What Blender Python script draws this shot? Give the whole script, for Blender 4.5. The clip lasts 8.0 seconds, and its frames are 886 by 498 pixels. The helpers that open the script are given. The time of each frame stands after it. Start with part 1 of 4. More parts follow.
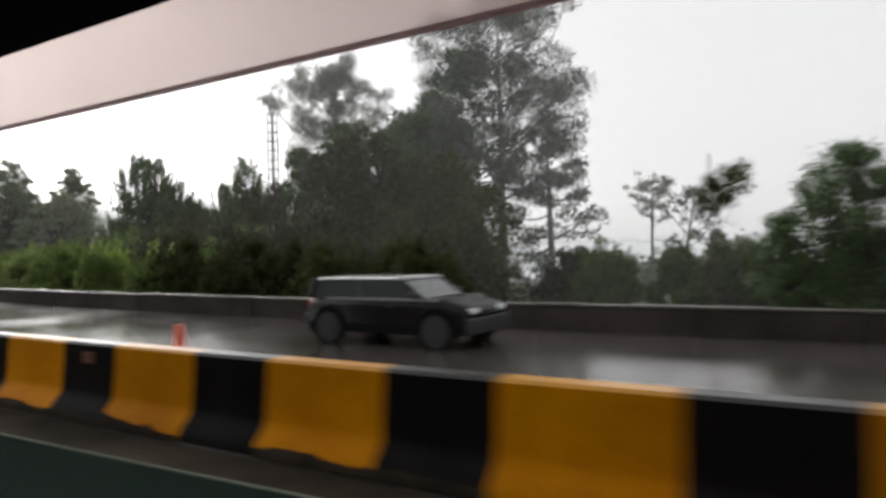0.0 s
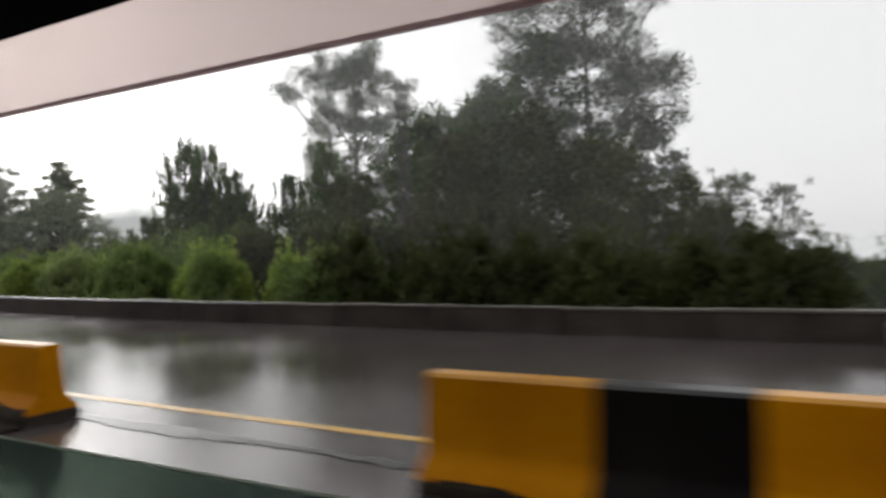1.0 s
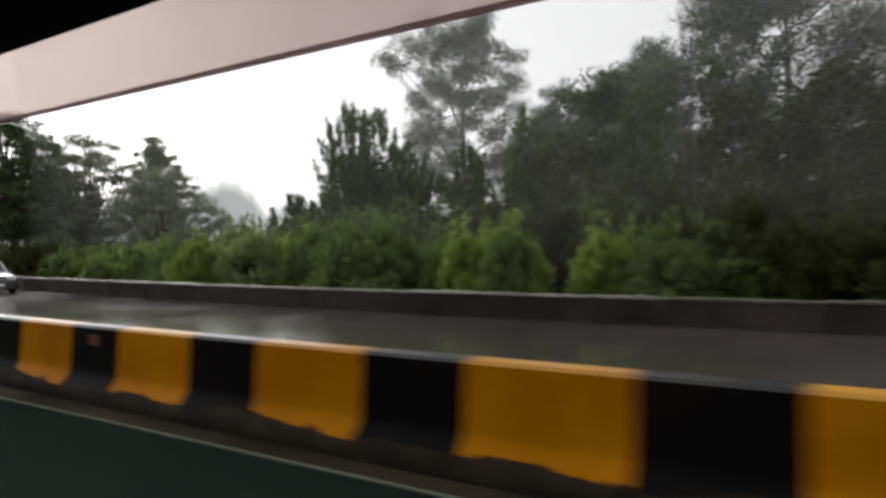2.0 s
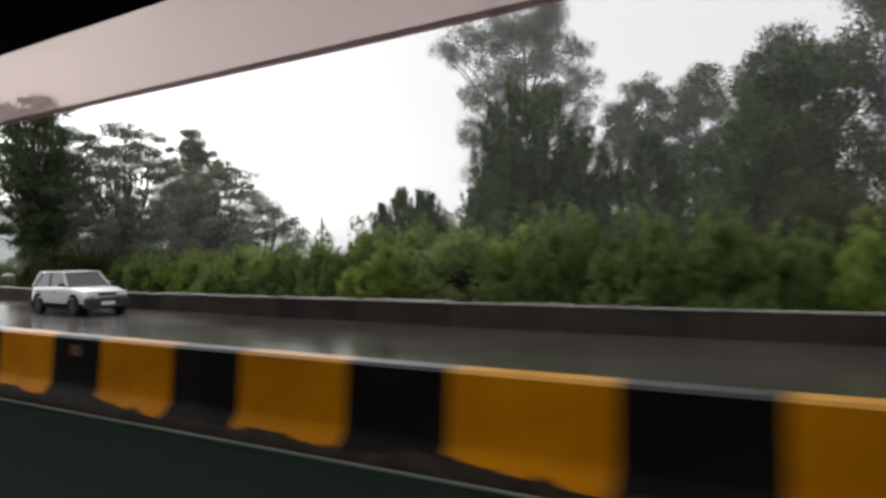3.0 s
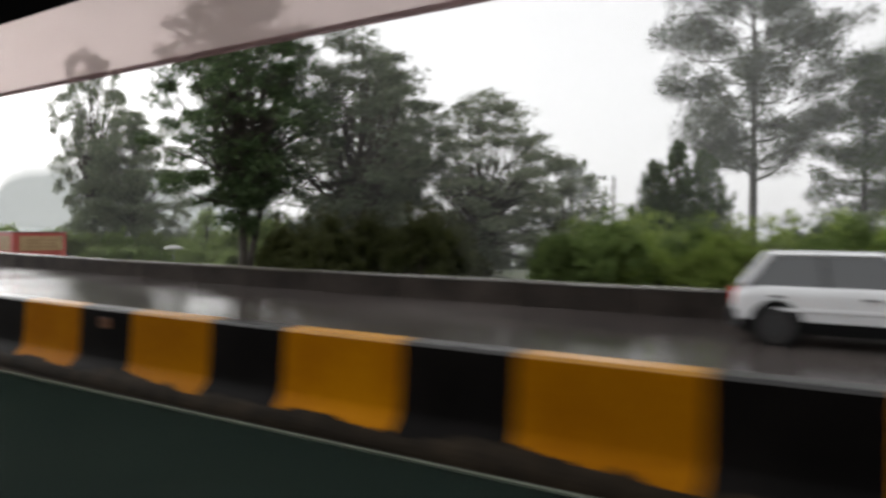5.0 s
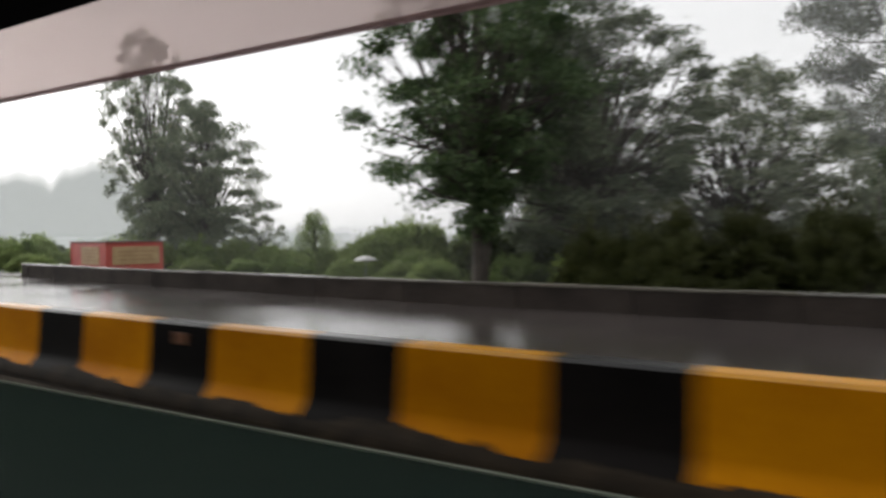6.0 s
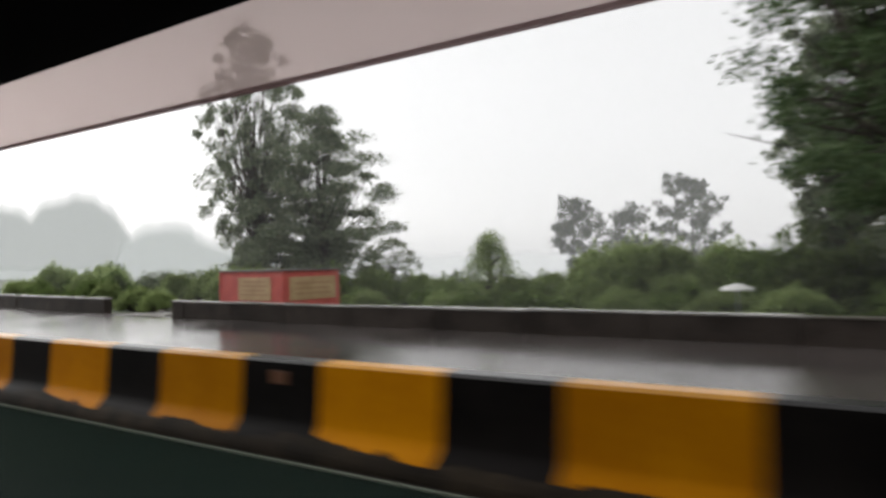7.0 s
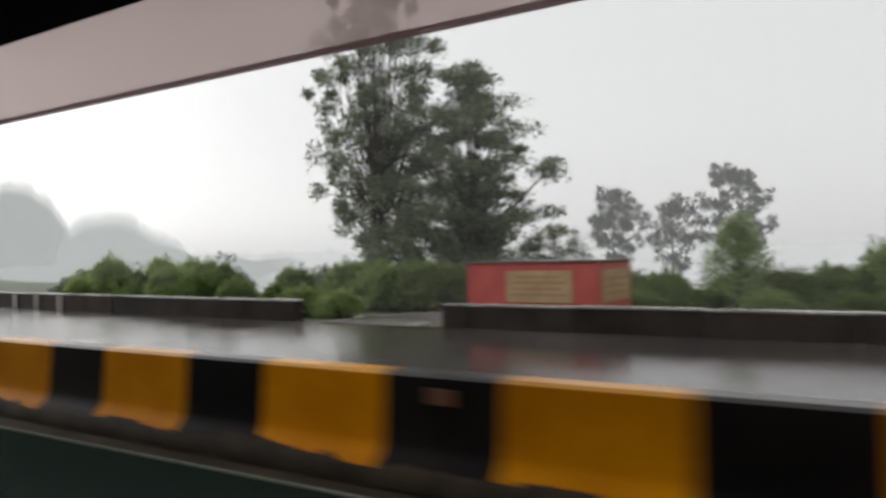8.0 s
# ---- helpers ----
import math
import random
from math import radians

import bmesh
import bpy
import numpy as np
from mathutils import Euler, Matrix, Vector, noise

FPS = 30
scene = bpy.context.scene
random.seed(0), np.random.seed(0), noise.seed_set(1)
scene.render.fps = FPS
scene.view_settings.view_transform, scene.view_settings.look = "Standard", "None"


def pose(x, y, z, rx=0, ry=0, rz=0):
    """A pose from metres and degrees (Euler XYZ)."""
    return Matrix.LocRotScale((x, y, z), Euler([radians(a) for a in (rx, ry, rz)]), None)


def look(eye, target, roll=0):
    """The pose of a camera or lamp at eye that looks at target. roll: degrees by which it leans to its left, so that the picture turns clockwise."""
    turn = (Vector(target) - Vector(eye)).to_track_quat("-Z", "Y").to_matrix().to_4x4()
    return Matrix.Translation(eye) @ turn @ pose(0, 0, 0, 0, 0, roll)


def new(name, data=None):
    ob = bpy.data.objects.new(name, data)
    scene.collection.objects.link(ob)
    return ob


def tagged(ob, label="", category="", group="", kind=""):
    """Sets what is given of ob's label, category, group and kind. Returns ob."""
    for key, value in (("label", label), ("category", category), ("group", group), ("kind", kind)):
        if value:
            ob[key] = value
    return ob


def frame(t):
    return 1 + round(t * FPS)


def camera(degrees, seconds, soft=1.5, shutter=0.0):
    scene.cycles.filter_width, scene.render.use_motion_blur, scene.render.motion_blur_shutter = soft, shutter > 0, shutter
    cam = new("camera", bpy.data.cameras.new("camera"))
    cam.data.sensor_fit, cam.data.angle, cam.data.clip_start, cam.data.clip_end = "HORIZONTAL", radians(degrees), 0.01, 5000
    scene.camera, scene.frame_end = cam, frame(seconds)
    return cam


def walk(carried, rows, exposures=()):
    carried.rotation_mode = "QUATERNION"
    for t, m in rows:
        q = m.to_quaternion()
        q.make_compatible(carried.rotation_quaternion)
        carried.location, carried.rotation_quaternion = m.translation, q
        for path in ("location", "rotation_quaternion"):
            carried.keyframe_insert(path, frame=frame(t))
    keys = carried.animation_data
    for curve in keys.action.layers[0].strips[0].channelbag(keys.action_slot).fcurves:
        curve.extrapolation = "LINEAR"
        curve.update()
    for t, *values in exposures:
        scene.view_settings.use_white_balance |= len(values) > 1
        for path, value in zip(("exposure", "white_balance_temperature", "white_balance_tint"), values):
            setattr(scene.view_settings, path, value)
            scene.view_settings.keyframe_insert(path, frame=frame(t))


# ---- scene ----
# One lens, a short shutter: a hand-held camera at the side window of a moving vehicle.
cam = camera(67.0, 8.0, soft=3.0, shutter=0.5)
PATH = [
    (0.0, 0.011, 0.016, 1.653, 90.21, 1.38, 30.17),
    (0.5, -5.094, 0.041, 1.618, 89.20, 0.71, 28.36),
    (1.0, -10.263, 0.237, 1.603, 90.64, 1.54, 25.10),
    (1.5, -15.188, 0.537, 1.613, 89.34, 0.97, 26.99),
    (3.0, -30.756, 2.196, 1.605, 90.45, 1.09, 22.76),
    (3.5, -36.115, 3.034, 1.613, 90.29, 0.59, 19.69),
    (4.0, -41.561, 4.025, 1.619, 90.63, 1.22, 18.26),
    (4.5, -46.618, 5.060, 1.622, 89.22, 0.77, 16.67),
    (5.0, -52.136, 6.326, 1.619, 88.32, -0.09, 17.39),
    (5.2, -54.419, 6.898, 1.620, 88.77, 0.02, 18.27),
    (6.3, -66.997, 10.295, 1.613, 88.84, 0.79, 13.53),
    (6.5, -69.350, 11.010, 1.613, 89.75, 0.88, 13.69),
    (7.0, -74.759, 12.909, 1.602, 91.14, 1.32, 12.53),
    (7.5, -80.574, 15.094, 1.599, 90.48, 1.37, 10.24),
    (8.0, -86.490, 17.445, 1.608, 90.72, 1.23, 7.58),
]
walk(cam, [(r[0], pose(*r[1:])) for r in PATH], exposures=[(0.0, 0.24), (0.6, 0.33), (1.1, 0.29), (1.5, 0.22), (3.0, 0.25), (3.6, 0.26), (4.5, 0.38), (5.1, 0.46), (6.4, 0.37), (7.0, 0.41), (7.5, 0.24), (8.0, 0.19)])

# ---------------------------------------------------------------- light
SUN_EL, SUN_AZ = radians(26), radians(-62)
world = bpy.data.worlds.new("overcast_sky")
scene.world = world
world.use_nodes = True
wn = world.node_tree
sky = wn.nodes.new("ShaderNodeTexSky")
sky.sky_type = "NISHITA"
sky.sun_disc = False
sky.sun_elevation, sky.sun_rotation = SUN_EL, SUN_AZ
sky.air_density, sky.dust_density, sky.ozone_density = 1.0, 4.0, 1.0
grey = wn.nodes.new("ShaderNodeHueSaturation")
grey.inputs["Saturation"].default_value = 0.10
wn.links.new(sky.outputs[0], grey.inputs["Color"])
cloud = wn.nodes.new("ShaderNodeMix")  # an even cloud sheet over most of the sky's own gradient
cloud.data_type = "RGBA"
cloud.inputs["Factor"].default_value = 0.60
cloud.inputs["B"].default_value = (8.4, 8.35, 8.45, 1)
wn.links.new(grey.outputs[0], cloud.inputs["A"])
wn.links.new(cloud.outputs["Result"], wn.nodes["Background"].inputs["Color"])
wn.nodes["Background"].inputs["Strength"].default_value = 0.12
sun = new("sun", bpy.data.lights.new("sun", "SUN"))
sun.data.energy, sun.data.angle, sun.data.color = 0.8, radians(25), (1.0, 0.97, 0.93)
sun.matrix_world = look((0, 0, 60), (60 * math.sin(SUN_AZ) * -1, -60 * math.cos(SUN_AZ), 60 - 60 * math.tan(SUN_EL)))


# ---------------------------------------------------------------- materials
def mat(name, c1, c2=None, rough=0.6, scale=3.0, fine=40.0, bump=0.0, metal=0.0, spec=0.5, rough2=None, island=False, per=False, coat=0.0):
    """Two colours mixed by coarse and fine noise at world size; rough..rough2 by the coarse noise."""
    m = bpy.data.materials.new(name)
    m.use_nodes = True
    t, n = m.node_tree, m.node_tree.nodes
    b = n["Principled BSDF"]
    b.inputs["Metallic"].default_value = metal
    b.inputs["Specular IOR Level"].default_value = spec
    b.inputs["Roughness"].default_value = rough
    b.inputs["Coat Weight"].default_value = coat
    if c2 is None:
        b.inputs["Base Color"].default_value = (*c1, 1)
        return m
    g = n.new("ShaderNodeNewGeometry")
    big, small = n.new("ShaderNodeTexNoise"), n.new("ShaderNodeTexNoise")
    big.inputs["Scale"].default_value, small.inputs["Scale"].default_value = scale, fine
    big.inputs["Detail"].default_value = 5
    for q in (big, small):
        t.links.new(g.outputs["Position"], q.inputs["Vector"])
    add = n.new("ShaderNodeMath")
    add.operation = "ADD"
    add.use_clamp = True
    sm = n.new("ShaderNodeMapRange")
    sm.inputs[1].default_value, sm.inputs[2].default_value = 0.3, 0.7
    sm.inputs[3].default_value, sm.inputs[4].default_value = -0.18, 0.18
    bg = n.new("ShaderNodeMapRange")
    bg.inputs[1].default_value, bg.inputs[2].default_value = 0.33, 0.67
    t.links.new(big.outputs["Fac"], bg.inputs[0])
    t.links.new(small.outputs["Fac"], sm.inputs[0])
    t.links.new(bg.outputs[0], add.inputs[0])
    t.links.new(sm.outputs[0], add.inputs[1])
    mix = n.new("ShaderNodeMix")
    mix.data_type = "RGBA"
    mix.inputs["A"].default_value, mix.inputs["B"].default_value = (*c1, 1), (*c2, 1)
    t.links.new(g.outputs["Random Per Island"] if island else add.outputs[0], mix.inputs["Factor"])
    out = mix.outputs["Result"]
    if per:
        oi = n.new("ShaderNodeObjectInfo")
        v = n.new("ShaderNodeMapRange")
        v.inputs[3].default_value, v.inputs[4].default_value = 0.75, 1.2
        t.links.new(oi.outputs["Random"], v.inputs[0])
        hs = n.new("ShaderNodeHueSaturation")
        t.links.new(v.outputs[0], hs.inputs["Value"])
        t.links.new(out, hs.inputs["Color"])
        out = hs.outputs[0]
    t.links.new(out, b.inputs["Base Color"])
    if rough2 is not None:
        r = n.new("ShaderNodeMapRange")
        r.inputs[1].default_value, r.inputs[2].default_value = 0.38, 0.62
        r.inputs[3].default_value, r.inputs[4].default_value = rough, rough2
        t.links.new(big.outputs["Fac"], r.inputs[0])
        t.links.new(r.outputs[0], b.inputs["Roughness"])
    if bump:
        bp = n.new("ShaderNodeBump")
        bp.inputs["Strength"].default_value, bp.inputs["Distance"].default_value = bump, 0.02
        t.links.new(small.outputs["Fac"], bp.inputs["Height"])
        t.links.new(bp.outputs[0], b.inputs["Normal"])
    return m


def leaf_mat(name, c1, c2, pass_light=0.3, rough=0.45):
    """Wet leaves: each leaf its own shade between c1 and c2, part of the light passes through."""
    m = mat(name, c1, c2, rough=rough, island=True, per=True, spec=0.18)
    t, n = m.node_tree, m.node_tree.nodes
    b, out = n["Principled BSDF"], n["Material Output"]
    tr, mx = n.new("ShaderNodeBsdfTranslucent"), n.new("ShaderNodeMixShader")
    t.links.new(b.inputs["Base Color"].links[0].from_socket, tr.inputs["Color"])
    mx.inputs[0].default_value = pass_light
    t.links.new(b.outputs[0], mx.inputs[1])
    t.links.new(tr.outputs[0], mx.inputs[2])
    t.links.new(mx.outputs[0], out.inputs["Surface"])
    return m


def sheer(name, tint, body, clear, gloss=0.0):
    """A thin sheet: clear lets the view through, the rest is milky plastic, stand-in haze or glass gloss."""
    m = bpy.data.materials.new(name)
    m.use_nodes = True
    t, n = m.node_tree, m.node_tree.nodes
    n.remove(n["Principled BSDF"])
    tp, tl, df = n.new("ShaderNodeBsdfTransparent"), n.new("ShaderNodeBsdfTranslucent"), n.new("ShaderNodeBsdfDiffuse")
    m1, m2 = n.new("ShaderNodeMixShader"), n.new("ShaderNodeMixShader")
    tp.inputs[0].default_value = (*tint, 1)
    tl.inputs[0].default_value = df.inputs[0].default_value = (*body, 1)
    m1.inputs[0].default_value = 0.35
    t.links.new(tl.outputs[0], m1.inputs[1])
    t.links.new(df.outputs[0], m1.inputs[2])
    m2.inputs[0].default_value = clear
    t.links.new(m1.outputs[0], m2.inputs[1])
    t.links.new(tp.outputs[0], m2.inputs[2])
    last = m2
    if gloss:
        gl, m3 = n.new("ShaderNodeBsdfGlossy"), n.new("ShaderNodeMixShader")
        gl.inputs["Roughness"].default_value = 0.05
        m3.inputs[0].default_value = gloss
        t.links.new(m2.outputs[0], m3.inputs[1])
        t.links.new(gl.outputs[0], m3.inputs[2])
        last = m3
    t.links.new(last.outputs[0], n["Material Output"].inputs["Surface"])
    return m


ASPHALT = mat("wet_asphalt", (0.042, 0.036, 0.034), (0.064, 0.055, 0.051), rough=0.08, rough2=0.21, spec=0.36, scale=0.22, fine=90, bump=0.04)
DARK_BROWN = mat("dark_wet_mud", (0.017, 0.0135, 0.010), (0.040, 0.031, 0.022), rough=0.9, rough2=0.75, spec=0.04, scale=0.9, fine=18, bump=0.5)
GRAVEL = mat("wet_grey_gravel", (0.055, 0.050, 0.044), (0.13, 0.12, 0.105), rough=0.45, rough2=0.7, scale=1.2, fine=22, bump=0.6)
TAR = mat("tar_seam", (0.012, 0.012, 0.013), (0.03, 0.028, 0.027), rough=0.3, scale=4, fine=60, bump=0.3)
LINE = mat("worn_yellow_line", (0.55, 0.30, 0.03), (0.35, 0.22, 0.05), rough=0.35, scale=3, fine=30)
SOIL = mat("wet_grass_soil", (0.030, 0.045, 0.016), (0.055, 0.070, 0.024), rough=0.8, scale=0.4, fine=8, bump=0.5)
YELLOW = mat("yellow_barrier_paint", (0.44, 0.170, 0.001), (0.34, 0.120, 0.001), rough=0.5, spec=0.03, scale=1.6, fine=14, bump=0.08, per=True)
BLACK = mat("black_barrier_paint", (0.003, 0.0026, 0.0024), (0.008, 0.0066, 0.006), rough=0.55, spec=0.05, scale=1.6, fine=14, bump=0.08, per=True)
# Glossy wet tops, also lighter than the sides: sky sheen put into the colour.
WET_BLACK_LIT = mat("wet_black_paint", (0.010, 0.010, 0.010), (0.03, 0.028, 0.026), rough=0.3, spec=0.4, scale=1.6, fine=14, bump=0.05, per=True)
WET_YELLOW_LIT = mat("wet_yellow_paint", (0.56, 0.26, 0.02), (0.44, 0.20, 0.02), rough=0.3, spec=0.35, scale=1.6, fine=14, bump=0.05, per=True)
PLINTH = mat("dirty_wet_concrete", (0.014, 0.0115, 0.009), (0.036, 0.028, 0.021), rough=0.6, spec=0.2, scale=2.5, fine=25, bump=0.4)
SPLASH = mat("dried_road_dirt", (0.011, 0.0085, 0.006), (0.030, 0.022, 0.014), rough=0.75, spec=0.08, scale=5, fine=40, bump=0.4, per=True)
WALLC = mat("dark_weathered_concrete", (0.02, 0.0155, 0.013), (0.046, 0.037, 0.031), rough=0.7, spec=0.15, scale=0.9, fine=16, bump=0.5, per=True)
COPE_D = mat("mossy_dirty_coping", (0.050, 0.045, 0.034), (0.11, 0.10, 0.08), rough=0.45, scale=0.7, fine=12, bump=0.3, per=True)
PILASTER = mat("pale_wet_concrete", (0.13, 0.12, 0.105), (0.22, 0.20, 0.18), rough=0.5, scale=2, fine=20, bump=0.3, per=True)
COPE = mat("wet_coping", (0.17, 0.165, 0.15), (0.34, 0.33, 0.31), rough=0.25, scale=0.7, fine=12, bump=0.2, per=True)
BARK = mat("wet_bark", (0.035, 0.028, 0.023), (0.085, 0.070, 0.058), rough=0.75, scale=2.5, fine=18, bump=0.7)
BARKF = mat("grey_pine_bark", (0.085, 0.080, 0.076), (0.15, 0.14, 0.13), rough=0.8, scale=2.5, fine=18, bump=0.6)
# Greyer than NEEDLE_D: haze over the far pines is put into the colour.
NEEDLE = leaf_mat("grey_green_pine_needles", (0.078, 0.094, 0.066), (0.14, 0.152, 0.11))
NEEDLE_D = leaf_mat("dark_pine_needles", (0.038, 0.068, 0.022), (0.105, 0.145, 0.055))
NEEDLE_O = leaf_mat("olive_juniper_leaves", (0.034, 0.040, 0.013), (0.072, 0.080, 0.029), pass_light=0.2)
BROAD = leaf_mat("dark_broad_leaves", (0.060, 0.108, 0.045), (0.155, 0.215, 0.095))
# Paler, greyer copies of BROAD: haze on farther trees put into the leaf colour.
BROAD_HAZE = leaf_mat("grey_green_leaves", (0.115, 0.148, 0.092), (0.24, 0.268, 0.175))
BROAD_HAZE_PALE = leaf_mat("pale_grey_green_leaves", (0.14, 0.17, 0.11), (0.29, 0.315, 0.215))
LIME = leaf_mat("bright_green_shrub_leaves", (0.19, 0.265, 0.055), (0.32, 0.40, 0.115), pass_light=0.55)
MOSS = leaf_mat("mid_green_shrub_leaves", (0.095, 0.14, 0.040), (0.175, 0.235, 0.080), pass_light=0.45)
# Lifted well above MOSS: part of the rain haze is put into this colour.
DOME = leaf_mat("soft_green_bush_leaves", (0.18, 0.235, 0.088), (0.28, 0.345, 0.145), pass_light=0.55)
DEEP = leaf_mat("deep_green_shrub_leaves", (0.050, 0.072, 0.022), (0.10, 0.128, 0.044), pass_light=0.35)
RED = mat("red_painted_sheet", (0.55, 0.115, 0.095), (0.46, 0.09, 0.08), rough=0.4, scale=2, fine=20)
CREAM = mat("cream_painted_panel", (0.50, 0.36, 0.20), (0.42, 0.28, 0.15), rough=0.5, scale=3, fine=25)
CREAM_D = mat("brown_sign_bars", (0.42, 0.26, 0.145), (0.36, 0.22, 0.12), rough=0.5, scale=3, fine=25)
ROOF = mat("dark_roof_sheet", (0.10, 0.08, 0.08), (0.16, 0.13, 0.12), rough=0.4, scale=3, fine=20)
WHITE = mat("white_car_paint", (0.72, 0.73, 0.74), (0.64, 0.65, 0.66), rough=0.25, scale=1, fine=6, coat=0.6)
DARKPAINT = mat("black_car_paint", (0.006, 0.006, 0.006), (0.010, 0.010, 0.010), rough=0.28, spec=0.18, scale=1, fine=6)
PALE_ROOF = mat("wet_pale_roof", (0.50, 0.52, 0.52), (0.40, 0.42, 0.42), rough=0.2, scale=2, fine=9, coat=0.8)
GLASS = mat("dark_car_glass", (0.045, 0.050, 0.052), rough=0.06, spec=0.9)
SKY_BLOCK = mat("dark_wet_earth_bank", (0.030, 0.032, 0.018), (0.06, 0.055, 0.035), rough=0.9, scale=0.5, fine=6, bump=0.6)
TYRE = mat("tyre_rubber", (0.016, 0.016, 0.016), (0.028, 0.027, 0.026), rough=0.7, scale=12, fine=60)
RIM = mat("steel_rim", (0.045, 0.045, 0.047), rough=0.5, metal=0.5)
TRIM = mat("black_plastic_trim", (0.02, 0.02, 0.02), (0.032, 0.032, 0.032), rough=0.5, scale=5, fine=40)
LAMPC = mat("clear_lamp_glass", (0.75, 0.77, 0.78), rough=0.1)
LAMPR = mat("red_tail_lamp", (0.62, 0.02, 0.015), rough=0.15)
ORANGE = mat("orange_plastic", (0.72, 0.10, 0.03), (0.60, 0.08, 0.03), rough=0.45, scale=6, fine=40)
PALE = mat("white_reflective_band", (0.75, 0.73, 0.70), rough=0.4)
CANVAS = mat("white_canvas", (0.6, 0.6, 0.58), (0.5, 0.5, 0.48), rough=0.7, scale=2, fine=30)
STEEL = mat("galvanised_steel", (0.30, 0.31, 0.32), (0.22, 0.23, 0.24), rough=0.45, metal=0.6, scale=4, fine=30)
DARKSTEEL = mat("dark_rusted_steel", (0.045, 0.043, 0.042), (0.075, 0.066, 0.060), rough=0.6, metal=0.3, scale=4, fine=30)
# White body of these sheets lightens what lies behind, in place of haze.
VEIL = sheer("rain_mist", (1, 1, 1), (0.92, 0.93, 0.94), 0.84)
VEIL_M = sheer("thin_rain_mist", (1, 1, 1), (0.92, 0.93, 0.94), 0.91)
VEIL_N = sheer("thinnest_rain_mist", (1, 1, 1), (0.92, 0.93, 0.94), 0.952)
LINING = mat("black_roof_lining", (0.006, 0.006, 0.006), rough=0.9, spec=0.1)
VISOR = sheer("milky_rain_visor", (0.93, 0.86, 0.84), (0.80, 0.71, 0.69), 0.46)
VRIM = sheer("visor_rim", (0.8, 0.7, 0.7), (0.40, 0.31, 0.31), 0.22)
GLASS_EDGE = sheer("pale_glass_edge", (0.7, 0.8, 0.72), (0.30, 0.32, 0.27), 0.35)
PANE = sheer("green_window_glass", (0.30, 0.35, 0.31), (0.13, 0.20, 0.185), 0.80, gloss=0.02)


# ---------------------------------------------------------------- the road's plan
SG = np.linspace(-90, 240, 661)
_k = -0.00459 - 0.0004 * SG / 100 + 0.0018 * (SG / 100) ** 2
_k[SG > 130] = _k[SG <= 130][-1]
_k[SG < -20] = _k[SG >= -20][0]
_step = SG[1] - SG[0]
_th = np.concatenate([[0], np.cumsum((_k[1:] + _k[:-1]) / 2 * _step)])
_i0 = int(np.argmin(abs(SG)))
TH = _th - _th[_i0] + math.pi
_cx = np.concatenate([[0], np.cumsum((np.cos(TH[1:]) + np.cos(TH[:-1])) / 2 * _step)])
_cy = np.concatenate([[0], np.cumsum((np.sin(TH[1:]) + np.sin(TH[:-1])) / 2 * _step)])
CX, CY = _cx - _cx[_i0], _cy - _cy[_i0]


def heading(s):
    return float(np.interp(s, SG, TH))


def road_at(s, n, z=0.0):
    """The place at s metres along the lane and n metres to its right."""
    t = heading(s)
    return Vector((float(np.interp(s, SG, CX)) + n * math.sin(t), float(np.interp(s, SG, CY)) - n * math.cos(t), z))


def road_pose(s, n, z=0.0, turn=0.0):
    """Local x points against the lane's travel (to the right as one looks across it), local y away from it."""
    p = road_at(s, n, z)
    return Matrix.Translation(p) @ pose(0, 0, 0, 0, 0, math.degrees(heading(s)) - 180 + turn)


def wall_n(s):
    return 12.78 + 0.85 * max(0.0, s / 100) ** 3


def fall(n):
    """Height of the ground behind the roadside wall."""
    n = np.asarray(n, float)
    return np.interp(n, [-400, -60, -12, 13.0, 14.5, 20, 40, 70, 120, 260], [-1.5, -0.8, -0.06, -0.06, -0.15, -0.35, -1.2, -3.5, -12, -32])


# ---------------------------------------------------------------- mesh helpers
def link(name, me, parent=None, label="", category="", group="", kind=""):
    ob = new(name, me)
    if parent is not None:
        ob.parent = parent
    return tagged(ob, label, category, group, kind)


def empty(name, m, label="", category="", group="", kind=""):
    ob = new(name)
    ob.matrix_world = m
    ob.empty_display_size = 0.2
    return tagged(ob, label, category, group, kind)


def finish(bm, name, material, smooth=None):
    me = bpy.data.meshes.new(name)
    bmesh.ops.recalc_face_normals(bm, faces=bm.faces[:])
    bm.to_mesh(me)
    bm.free()
    me.materials.append(material)
    if smooth is not None:
        me.shade_smooth() if smooth else me.shade_flat()
    return me


def part(name, bm, material, parent, label="", smooth=None):
    return link(name, finish(bm, name, material, smooth), parent, label)


def box(bm, x0, x1, y0, y1, z0, z1, bevel=0.0, taper=None):
    c = bmesh.ops.create_cube(bm, size=1)["verts"]
    for v in c:
        v.co = Vector(((x0 + x1) / 2 + v.co.x * (x1 - x0), (y0 + y1) / 2 + v.co.y * (y1 - y0), (z0 + z1) / 2 + v.co.z * (z1 - z0)))
    if bevel:
        e = list({e for v in c for e in v.link_edges})
        bmesh.ops.bevel(bm, geom=e, offset=bevel, segments=2, affect="EDGES", profile=0.6)
    return c


